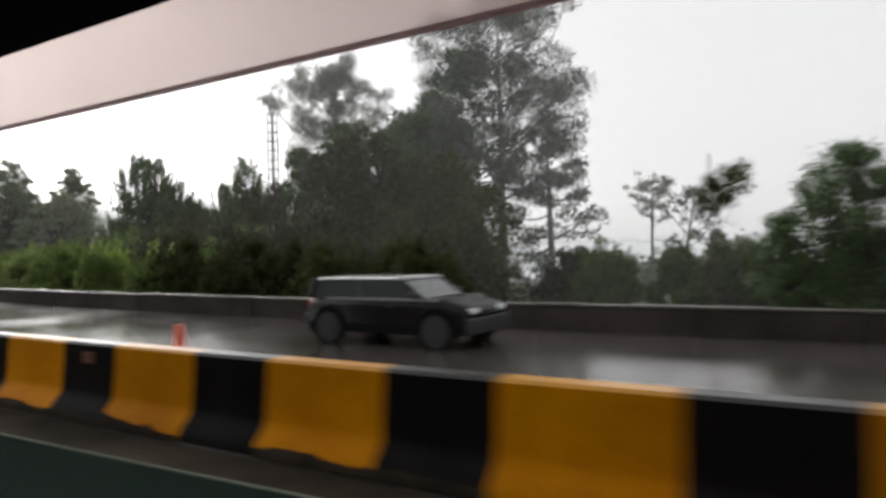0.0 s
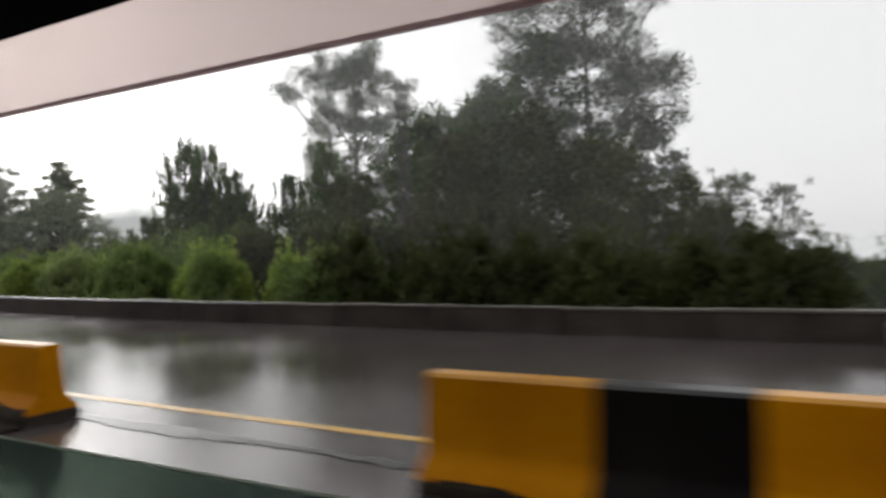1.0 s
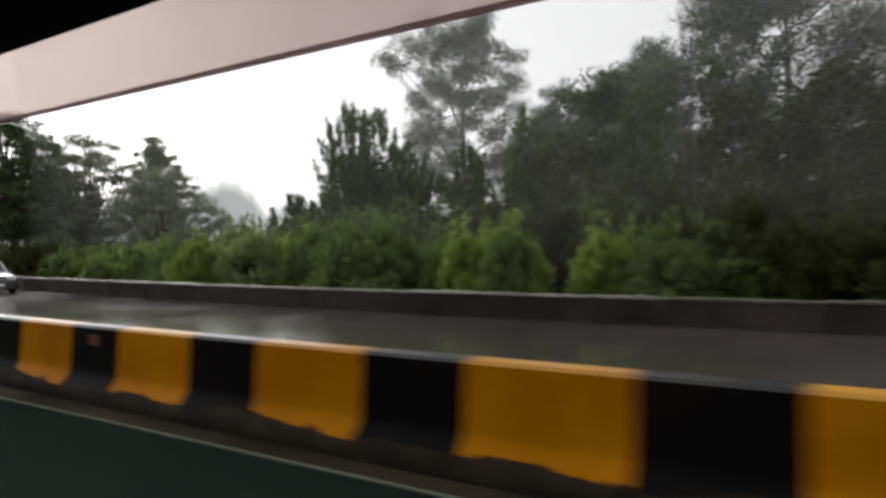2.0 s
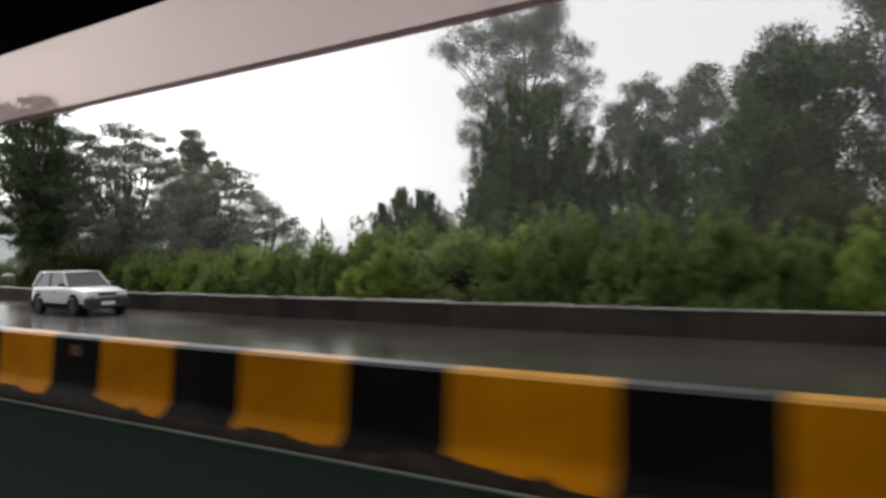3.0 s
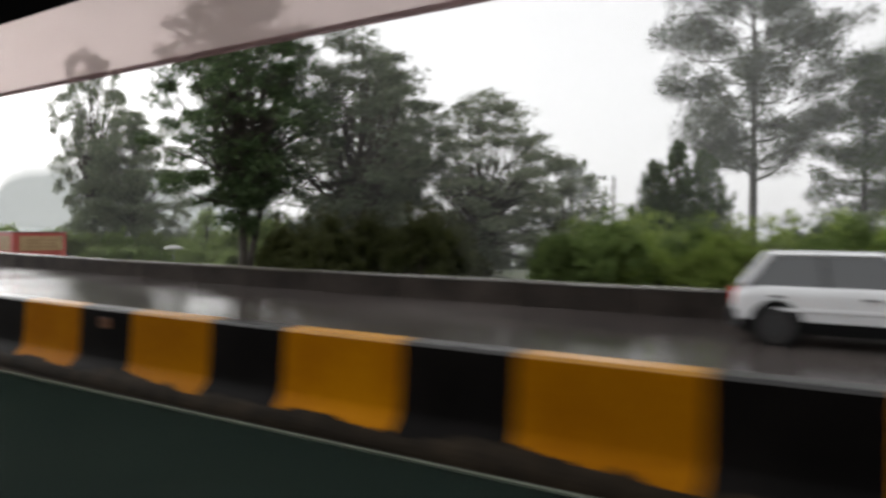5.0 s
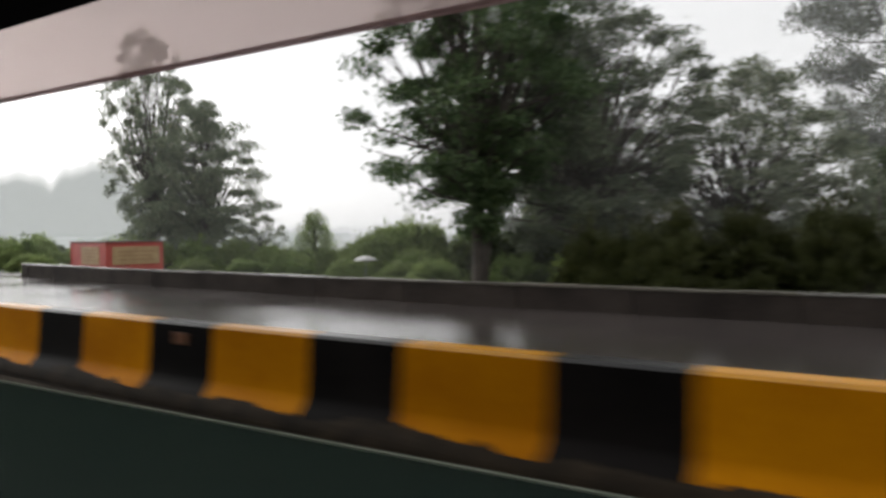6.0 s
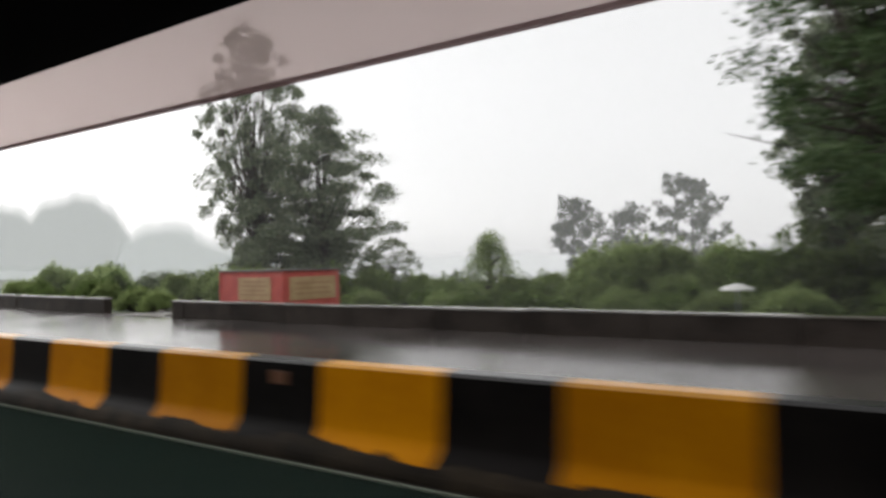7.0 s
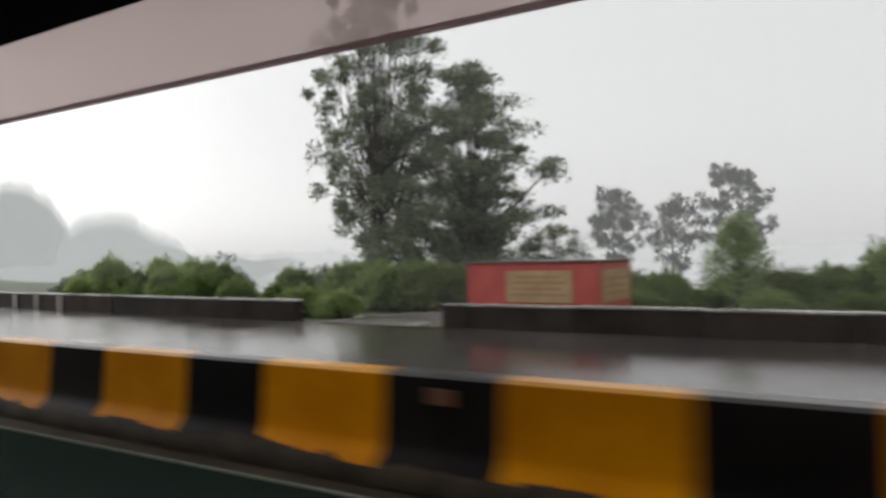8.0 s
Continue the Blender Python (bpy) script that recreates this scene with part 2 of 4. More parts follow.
def raw_mesh(name, verts, quads, material, smooth=False):
    """Quads (n, 4) over verts (m, 3), numpy arrays."""
    me = bpy.data.meshes.new(name)
    verts, quads = np.asarray(verts, np.float32), np.asarray(quads, np.int32)
    me.vertices.add(len(verts))
    me.vertices.foreach_set("co", verts.ravel())
    me.loops.add(quads.size)
    me.loops.foreach_set("vertex_index", quads.ravel())
    me.polygons.add(len(quads))
    me.polygons.foreach_set("loop_start", np.arange(0, quads.size, 4, dtype=np.int32))
    me.update(calc_edges=True)
    me.materials.append(material)
    me.shade_smooth() if smooth else me.shade_flat()
    return me


def ribbon(name, section, s0, s1, ds, material, offset=None, closed=True, drift=None):
    """Sweeps a section of (n, z) points along the road from s0 to s1."""
    ss = np.linspace(s0, s1, max(2, int(round((s1 - s0) / ds)) + 1))
    k, vs = len(section), []
    for s in ss:
        dn, dz = drift(s) if drift else (offset(s) if offset else 0.0, 0.0)
        vs += [road_at(s, n + dn, z + dz) for n, z in section]
    qs = []
    last = k if closed else k - 1
    for i in range(len(ss) - 1):
        for j in range(last):
            a, b = i * k + j, i * k + (j + 1) % k
            qs.append((a, b, b + k, a + k))
    bm = bmesh.new()
    bv = [bm.verts.new(v) for v in vs]
    for q in qs:
        bm.faces.new([bv[i] for i in q])
    if closed:
        bm.faces.new(bv[:k])
        bm.faces.new(bv[-k:][::-1])
    return finish(bm, name, material)


def tubes(runs, sides=6):
    """Tapered tubes along polylines [(points, radii)]: verts and quads."""
    V, Q, base = [], [], 0
    for pts, rad in runs:
        pts = np.asarray(pts, float)
        d = np.gradient(pts, axis=0)
        d /= np.linalg.norm(d, axis=1)[:, None] + 1e-9
        ref = np.array([1.0, 0.2, 0.1]) if abs(d[0][2]) > 0.8 else np.array([0.0, 0.0, 1.0])
        u = np.cross(d, ref)
        u /= np.linalg.norm(u, axis=1)[:, None] + 1e-9
        w = np.cross(d, u)
        a = np.arange(sides) * 2 * math.pi / sides
        ring = pts[:, None, :] + np.asarray(rad)[:, None, None] * (np.cos(a)[None, :, None] * u[:, None, :] + np.sin(a)[None, :, None] * w[:, None, :])
        V.append(ring.reshape(-1, 3))
        for i in range(len(pts) - 1):
            for j in range(sides):
                p, q = base + i * sides + j, base + i * sides + (j + 1) % sides
                Q.append((p, q, q + sides, p + sides))
        base += len(pts) * sides
    return np.concatenate(V), np.array(Q)


def leaf_quads(P, D, length, width, rng):
    """A folded diamond for each leaf at P along D."""
    n = len(P)
    D = D / (np.linalg.norm(D, axis=1)[:, None] + 1e-9)
    r = rng.normal(size=(n, 3))
    S = np.cross(D, r)
    S /= np.linalg.norm(S, axis=1)[:, None] + 1e-9
    L = length * rng.uniform(0.6, 1.35, (n, 1))
    W = width * rng.uniform(0.6, 1.35, (n, 1))
    up = np.cross(S, D) * W * 0.25
    V = np.stack([P - D * L * 0.5, P + S * W * 0.5 + up, P + D * L * 0.5, P - S * W * 0.5 + up], 1).reshape(-1, 3)
    return V, np.arange(4 * n).reshape(n, 4)


def blob_points(rng, n, c, r, shell=0.55):
    """n points in an ellipsoid at c of radii r, more of them near its skin."""
    d = rng.normal(size=(n, 3))
    d /= np.linalg.norm(d, axis=1)[:, None]
    k = shell + (1 - shell) * rng.random((n, 1)) ** 0.6
    k = np.where(rng.random((n, 1)) < 0.25, rng.random((n, 1)) ** 0.5, k)
    k = k * (1 + 0.22 * rng.normal(size=(n, 1)))
    return np.asarray(c) + d * k * np.asarray(r), d


# ---------------------------------------------------------------- ground and road
def make_ground():
    def axis(lo, hi, step):
        inner = np.arange(lo, hi + step, step)
        out = np.array([15, 40, 90, 180, 350, 700, 1400, 3000.0])
        return np.concatenate([lo - out[::-1], inner, hi + out])
    xs, ys = axis(-190, 60, 4.0), axis(-40, 140, 4.0)
    X, Y = np.meshgrid(xs, ys, indexing="ij")
    P = np.stack([X.ravel(), Y.ravel()], 1)
    d2 = ((P[:, None, :] - np.stack([CX[::4], CY[::4]], 1)[None]) ** 2).sum(2)
    i = d2.argmin(1) * 4
    n = (P[:, 0] - CX[i]) * np.sin(TH[i]) - (P[:, 1] - CY[i]) * np.cos(TH[i])
    z = fall(n)
    rough = np.array([noise.noise(Vector((a * 0.09, b * 0.09, 0))) for a, b in P])
    z = z + np.clip((n - 15) / 12, 0, 1) * rough * 0.5
    nx, ny = len(xs), len(ys)
    idx = np.arange(nx * ny).reshape(nx, ny)
    Q = np.stack([idx[:-1, :-1], idx[1:, :-1], idx[1:, 1:], idx[:-1, 1:]], -1).reshape(-1, 4)
    me = raw_mesh("ground", np.stack([P[:, 0], P[:, 1], z], 1), Q, SOIL, smooth=True)
    link("ground", me, None, "wet grassy ground falling away behind the roadside wall", "ground", kind="structure")


make_ground()
link("road", ribbon("road", [(-8.5, 0.0), (-8.5, -0.3), (13.3, -0.3), (13.3, 0.0), (9, 0.012), (4.4, 0.0)], -60, 170, 2.0, ASPHALT), None,
     "wet dark asphalt dual carriageway with puddle sheen", "road", kind="structure")
# Unseen; added behind the camera to keep sky off the barrier's front.
link("bank", ribbon("bank", [(-10.0, -0.4), (-10.6, 3.2), (-11.6, 5.6), (-15, 6.4), (-17, -0.9)], -60, 170, 3.0, SKY_BLOCK), None,
     "plain dark unseen bank added on the near side to block sky light", "bank", kind="structure")
link("edge_line", ribbon("edge_line", [(5.0, 0.006), (5.13, 0.006)], -60, 170, 1.5, LINE, closed=False), None,
     "worn yellow painted edge line beside the barrier", "road marking", kind="structure")


def tar_seam(s0, s1, n0):
    bm = bmesh.new()
    prev = None
    for i in range(46):
        s = s0 + (s1 - s0) * i / 45
        c = n0 + 0.10 * noise.noise(Vector((s * 1.3, 3.1, 0))) + 0.05 * noise.noise(Vector((s * 5, 7.7, 0)))
        w = 0.035 + 0.05 * abs(noise.noise(Vector((s * 2.2, 1.5, 0)))) + 0.09 * math.exp(-((s - s1 + 1.7) / 0.8) ** 2)
        row = [bm.verts.new(road_at(s, c - w, 0.007)), bm.verts.new(road_at(s, c + w, 0.007))]
        if prev:
            bm.faces.new((prev[0], prev[1], row[1], row[0]))
        prev = row
    link("tar_seam", finish(bm, "tar_seam", TAR), None, "ragged black tar seam across the barrier gap", "road crack", kind="structure")


tar_seam(12.3, 17.6, 4.4)


def mud_strip(s0, s1, seed):
    """A dark brown strip along the barrier's foot, ragged on its open side."""
    ss = np.arange(s0, s1, 0.5)
    bm = bmesh.new()
    prev = None
    for s in ss:
        w = 2.7 + 0.3 * noise.noise(Vector((s * 0.35, seed, 0))) + 0.12 * noise.noise(Vector((s * 1.9, seed, 4)))
        row = [bm.verts.new(road_at(s, 3.82 - w * q, z)) for q, z in ((0.0, 0.035), (0.35, 0.022), (0.8, 0.010), (1.0, 0.004))]
        if prev:
            for j in range(3):
                bm.faces.new((prev[j], prev[j + 1], row[j + 1], row[j]))
        prev = row
    link("mud_strip", finish(bm, "mud_strip", DARK_BROWN, True), None, "dark brown matte strip along the foot of the barrier", "mud", kind="structure")


mud_strip(-58, 12.5, 1.7)
mud_strip(17.2, 136, 6.3)


def side_track():
    """Wet gravel track that leaves the road through the gap in the wall."""
    rows, cols = 16, 7
    bm = bmesh.new()
    grid = []
    for i in range(rows):
        n = 13.1 + i * 0.75
        half = 2.35 + 0.15 * noise.noise(Vector((n, 2.0, 0))) - 0.05 * i
        mid = 99.4 + 0.10 * i
        z = 0.012 if n < 13.4 else float(fall(n)) + 0.05
        grid.append([bm.verts.new(road_at(mid + half * (2 * j / (cols - 1) - 1), n, z + 0.03 * noise.noise(Vector((n, j * 0.9, 5))))) for j in range(cols)])
    for a, b in zip(grid, grid[1:]):
        for j in range(cols - 1):
            bm.faces.new((a[j], a[j + 1], b[j + 1], b[j]))
    link("side_track", finish(bm, "side_track", GRAVEL, True), None, "wet grey gravel track leaving the road through the wall's gap", "track", kind="structure")


side_track()


def pale_stone(s, n, size, seed):
    rng = np.random.default_rng(seed)
    e = empty("pale_stone", road_pose(s, n, float(fall(n)) + 0.03 if n > 13.4 else 0.01, float(rng.uniform(0, 360))), "pale broken stone lying beside the gravel track", "stone", "stones in the gap")
    bm = bmesh.new()
    bmesh.ops.create_icosphere(bm, subdivisions=2, radius=1.0)
    for v in bm.verts:
        k = 1 + 0.28 * noise.noise(v.co * 1.4 + Vector((seed, 0, 0)))
        v.co = Vector((v.co.x * k * size, v.co.y * k * size * 0.7, max(-0.02, v.co.z * k * size * 0.42 + size * 0.25)))
    part("rock", bm, COPE, e, smooth=False)


for _i, (_s, _n, _z) in enumerate(((97.7, 13.9, 0.22), (98.3, 14.3, 0.13), (98.0, 13.5, 0.10), (101.2, 15.6, 0.18))):
    pale_stone(_s, _n, _z, 3 + _i)


# ---------------------------------------------------------------- the striped median barrier
STRIPE, WIDE = 1.0623, 0.1037
FRONT = 3.984


PROFILE = [(-0.195, 0.0), (-0.195, 0.07), (-0.180, 0.12), (-0.155, 0.165), (-0.092, 0.23), (-0.050, 0.28), (-0.034, 0.33), (-0.024, 0.46), (-0.012, 0.60), (0.0, 0.785), (0.018, 0.81)]


def front_at(z):
    return float(np.interp(z, [p[1] for p in PROFILE], [p[0] for p in PROFILE]))


def section_mesh(name, length, material, z0, z1, wet=None):
    """One painted length of the barrier: a flared profile, local x along the road, y across, front at y = 0."""
    front = PROFILE
    front = [p for p in front if z0 - 1e-6 <= p[1] <= z1 + 1e-6]
    prof = front + [(0.20 - y, z) for y, z in front[::-1]]
    bm = bmesh.new()
    rows = []
    for i in range(3):
        x = -length * i / 2
        rows.append([bm.verts.new((x, y, z)) for y, z in prof])
    k = len(prof)
    for a, b in zip(rows, rows[1:]):
        for j in range(k - 1):
            bm.faces.new((a[j], a[j + 1], b[j + 1], b[j]))
    for q in bm.faces:
        z = q.calc_center_median().z
        # top faces take the glossier copy with the lightened colour
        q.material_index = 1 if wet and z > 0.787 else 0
        q.smooth = z < 0.70
    for end in (rows[0], rows[-1]):
        bm.faces.new(end)
    for q in bm.edges:
        if abs(q.verts[0].co.x - q.verts[1].co.x) < 1e-6 and abs(q.verts[0].co.x) not in (length / 2,):
            q.smooth = False
    me = finish(bm, name, material)
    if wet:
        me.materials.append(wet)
    return me


YEL_L, BLK_L = STRIPE * (1 + WIDE), STRIPE * (1 - WIDE)
SEC = {}
for _z in (0.07, 0.12):
    SEC[_z] = {
        True: (section_mesh("yellow_section", YEL_L, YELLOW, _z, 0.81, WET_YELLOW_LIT), section_mesh("plinth", YEL_L, PLINTH, 0.0, _z)),
        False: (section_mesh("black_section", BLK_L, BLACK, _z, 0.81, WET_BLACK_LIT), section_mesh("plinth", BLK_L, PLINTH, 0.0, _z)),
    }
GRIME = {}
for _y, _ln, _base in ((True, YEL_L, 0.07), (False, BLK_L, 0.07), (True, YEL_L, 0.12), (False, BLK_L, 0.12)):
    _mid = 0.142 if _base < 0.1 else 0.198  # how high the splashed dirt stands
    GRIME[_base, _y] = []
    for _v in range(4):
        _rng = np.random.default_rng(50 + _v + 10 * _y)
        _bm = bmesh.new()
        _rows, _k = [], 30
        _walk = np.cumsum(_rng.normal(size=_k + 1)) * 0.010
        for _i in range(_k + 1):
            _top = min(_mid + 0.05, max(_mid - 0.03, _mid + 0.7 * (_walk[_i] - _walk.mean() + _rng.uniform(-0.012, 0.012))))
            _zs = [0.06 + (_top - 0.06) * q / 5 for q in range(6)]
            _rows.append([_bm.verts.new((-0.004 - (_ln - 0.008) * _i / _k, front_at(z) - 0.006, z)) for z in _zs])
        for _a, _b in zip(_rows, _rows[1:]):
            for _j in range(5):
                _bm.faces.new((_a[_j], _a[_j + 1], _b[_j + 1], _b[_j]))
        GRIME[_base, _y].append(finish(_bm, "dirt_band", SPLASH))
_bm = bmesh.new()
box(_bm, -0.09, 0.09, -0.012, 0.012, -0.055, 0.055, 0.006)
REFLECT = finish(_bm, "reflector", mat("faded_amber_reflector", (0.16, 0.07, 0.035), (0.10, 0.05, 0.03), rough=0.35, scale=9, fine=60))


def barrier(edge, count, ahead, mark, grime):
    """A run of stripes that begins at edge with a yellow one and goes ahead or back along the road."""
    e = empty("median_barrier", road_pose(edge, FRONT), "concrete median barrier painted in black and yellow stripes, wet", "barrier", "median barrier runs")
    inv = e.matrix_world.inverted()
    s = edge
    for i in range(count):
        yellow = i % 2 == 0
        ln = YEL_L if yellow else BLK_L
        s0 = s if ahead else s - ln
        m = inv @ road_pose(s0 + ln / 2, FRONT) @ Matrix.Translation((ln / 2, 0, 0))
        for me in SEC[grime][yellow]:
            ob = link(me.name, me, e)
            ob.matrix_basis = m
        if grime > 0.1 or (i * 7 + mark) % 11 < 8:
            ob = link("dirt_band", GRIME[grime, yellow][(i * 5 + mark) % 4], e)
            ob.matrix_basis = m
        if i % 10 == mark:
            ob = link("reflector", REFLECT, e, "faded amber reflector block")
            ob.matrix_basis = m @ Matrix.Translation((-ln * 0.5, -0.006, 0.66))
        s += ln if ahead else -ln
    return e


barrier(12.564, 36, False, 5, 0.07)
barrier(17.203, 110, True, 9, 0.12)


# ---------------------------------------------------------------- roadside wall
def wall_run(name, s0, s1):
    e = empty(name, road_pose(s0, wall_n(s0)), "low dark weathered concrete roadside wall with pale wet coping", "wall", kind="structure")
    inv = e.matrix_world.inverted()
    rng = np.random.default_rng(int(s0) + 100)
    s = s0
    while s < s1 - 0.2:
        ln = min(float(rng.uniform(2.6, 3.4)), s1 - s)
        h = 0.485 + rng.uniform(-0.012, 0.012)
        d = rng.uniform(-0.012, 0.012)
        a, b = road_at(s, wall_n(s)), road_at(s + ln, wall_n(s + ln))
        ang = math.atan2(a.y - b.y, a.x - b.x)
        m = Matrix.Translation(a) @ Matrix.Rotation(ang, 4, "Z")
        ch = (a - b).length
        bm = bmesh.new()
        box(bm, -ch + 0.006, -0.006, d, 0.30 + d, -0.25, h, 0.015)
        ob = part("panel", bm, WALLC, e)
        ob.matrix_basis = inv @ m
        x = 0.0
        while x < ch - 0.05:
            c = min(float(rng.uniform(0.9, 1.5)), ch - x)
            bm = bmesh.new()
            t = rng.uniform(-0.008, 0.010)
            box(bm, -x - c + 0.004, -x - 0.004, d - 0.025, 0.325 + d, h + 0.001, h + 0.045 + t, 0.010)
            ob = part("coping", bm, COPE_D if 63.5 < s + x < 76 or s + x < 22 else COPE, e)
            ob.matrix_basis = inv @ m
            x += c
        s += ln
    for q in (115.4, 117.5, 119.6, 121.7, 123.8):
        if s0 < q < s1:
            bm = bmesh.new()
            box(bm, -0.24, 0.24, -0.05, -0.014, -0.1, 0.46, 0.012)
            ob = part("pilaster", bm, PILASTER, e, "paler concrete pilaster")
            ob.matrix_basis = inv @ road_pose(q, wall_n(q))


wall_run("wall_roadside_1", -40, 96.9)
wall_run("wall_roadside_2", 101.9, 150)


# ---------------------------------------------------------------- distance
# Haze is put into an even glowing colour; the ridges are no light source.
def haze_glow_mat(name, c, strength):
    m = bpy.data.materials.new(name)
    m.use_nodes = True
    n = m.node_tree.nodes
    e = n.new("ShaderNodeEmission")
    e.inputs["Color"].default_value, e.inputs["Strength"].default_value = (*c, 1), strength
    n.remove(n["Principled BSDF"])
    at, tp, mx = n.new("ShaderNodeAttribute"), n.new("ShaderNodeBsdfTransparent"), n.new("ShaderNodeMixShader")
    at.attribute_name = "thin"  # fades to clear at the crest, as haze would soften it
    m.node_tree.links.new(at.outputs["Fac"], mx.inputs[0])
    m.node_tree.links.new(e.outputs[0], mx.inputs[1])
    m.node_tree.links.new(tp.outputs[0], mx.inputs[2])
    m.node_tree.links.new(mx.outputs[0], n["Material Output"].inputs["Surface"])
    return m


def hill_backdrop(name, centre, bumps, width, foot, material, seed, label):
    """A ridge far behind everything else, its mist put into a glowing colour; bumps: (across, height, half width) of
    its rounded wooded heads.
    """
    k = 420
    rng = np.random.default_rng(seed)
    heads = [(float(rng.uniform(-width, width)), float(rng.uniform(2, 5.5)), float(rng.uniform(1.2, 4.0))) for _ in range(int(width / 1.1))]
    c = Vector(centre)
    d = (c - road_at(70, 0)).normalized()
    side = Vector((d.y, -d.x, 0))
    bm = bmesh.new()
    thin = bm.verts.layers.float.new("thin")
    rows = []
    for i in range(k + 1):
        u = -width + 2 * width * i / k
        h = foot
        for at, high, half in bumps:
            q = 1 - ((u - at) / half) ** 2
            if q > 0:
                h = max(h, foot + (high - foot) * q ** 0.42)
        h += 3.0 * noise.noise(Vector((u * 0.05, seed, 0)))
        crest = h
        for at, rad, dip in heads:
            q = 1 - ((u - at) / rad) ** 2
            if q > 0:
                crest = max(crest, h - dip + rad * 0.8 * math.sqrt(q))
        h = crest + 0.8 * noise.noise(Vector((u * 0.6, seed, 2)))
        p = c + side * u
        rows.append([bm.verts.new((p.x + d.x * 12 * j, p.y + d.y * 12 * j, z)) for j, z in ((0, -60), (0, h * 0.55), (0.5, h - 13.0), (1.0, h - 5.5), (1.2, h + 1.5))])
        rows[-1][3][thin], rows[-1][4][thin] = 0.38, 1.0
        fade = min(1.0, max(0.0, (abs(u) / width - 0.7) / 0.3))
        for v in rows[-1]:
            v[thin] = max(v[thin], fade)
    for a, b in zip(rows, rows[1:]):
        for j in range(4):
            bm.faces.new((a[j], b[j], b[j + 1], a[j + 1]))
    link(name, finish(bm, name, material, True), None, label, "backdrop", kind="structure")


HAZE_GLOW = haze_glow_mat("misty_distance", (0.63, 0.64, 0.645), 1.0)
HAZE_GLOW_D = haze_glow_mat("misty_hill", (0.37, 0.39, 0.38), 1.0)
HAZE_GLOW_E = haze_glow_mat("misty_hill_near", (0.42, 0.445, 0.435), 1.0)


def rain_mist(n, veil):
    """A thin pale milky sheet along the valley, standing in for haze, straight on beyond the bend at both ends."""
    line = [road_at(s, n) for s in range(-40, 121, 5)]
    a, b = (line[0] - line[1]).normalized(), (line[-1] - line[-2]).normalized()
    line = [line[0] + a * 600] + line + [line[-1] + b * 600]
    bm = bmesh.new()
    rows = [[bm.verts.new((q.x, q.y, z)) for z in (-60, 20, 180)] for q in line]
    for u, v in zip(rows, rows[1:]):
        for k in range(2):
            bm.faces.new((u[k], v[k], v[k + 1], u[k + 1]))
    link("rain_mist", finish(bm, "rain_mist", veil, True), None, "thin pale milky sheet standing in for rain mist over the valley", "mist", kind="stuff")


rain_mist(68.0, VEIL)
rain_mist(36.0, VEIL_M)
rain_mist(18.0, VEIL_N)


# ---------------------------------------------------------------- trees
def wood_and_crown(name, m, runs, V, Q, bark, leaf, label, category="tree", group="", crown="crown"):
    e = empty(name, m, label, category, group)
    tv, tq = tubes(runs[:1], 9)
    link("trunk", raw_mesh("trunk", tv, tq, bark, True), e)
    for limb in runs[1:]:
        tv, tq = tubes(limb if isinstance(limb, list) else [limb], 5)
        link("limb", raw_mesh("limb", tv, tq, bark, True), e)
    link(crown, raw_mesh(crown, V, Q, leaf), e)
    return e


def stack(pieces):
    V, Q, b = [], [], 0
    for v, q in pieces:
        V.append(v)
        Q.append(q + b)
        b += len(v)
    return np.concatenate(V), np.concatenate(Q)


def trunk_line(rng, h, lean, wob, k=9):
    t = np.linspace(0, 1, k)
    x = lean[0] * t ** 1.4 + wob * np.cumsum(rng.normal(size=k)) * 0.3 * t
    y = lean[1] * t ** 1.4 + wob * np.cumsum(rng.normal(size=k)) * 0.3 * t
    return np.stack([x, y, h * t], 1)


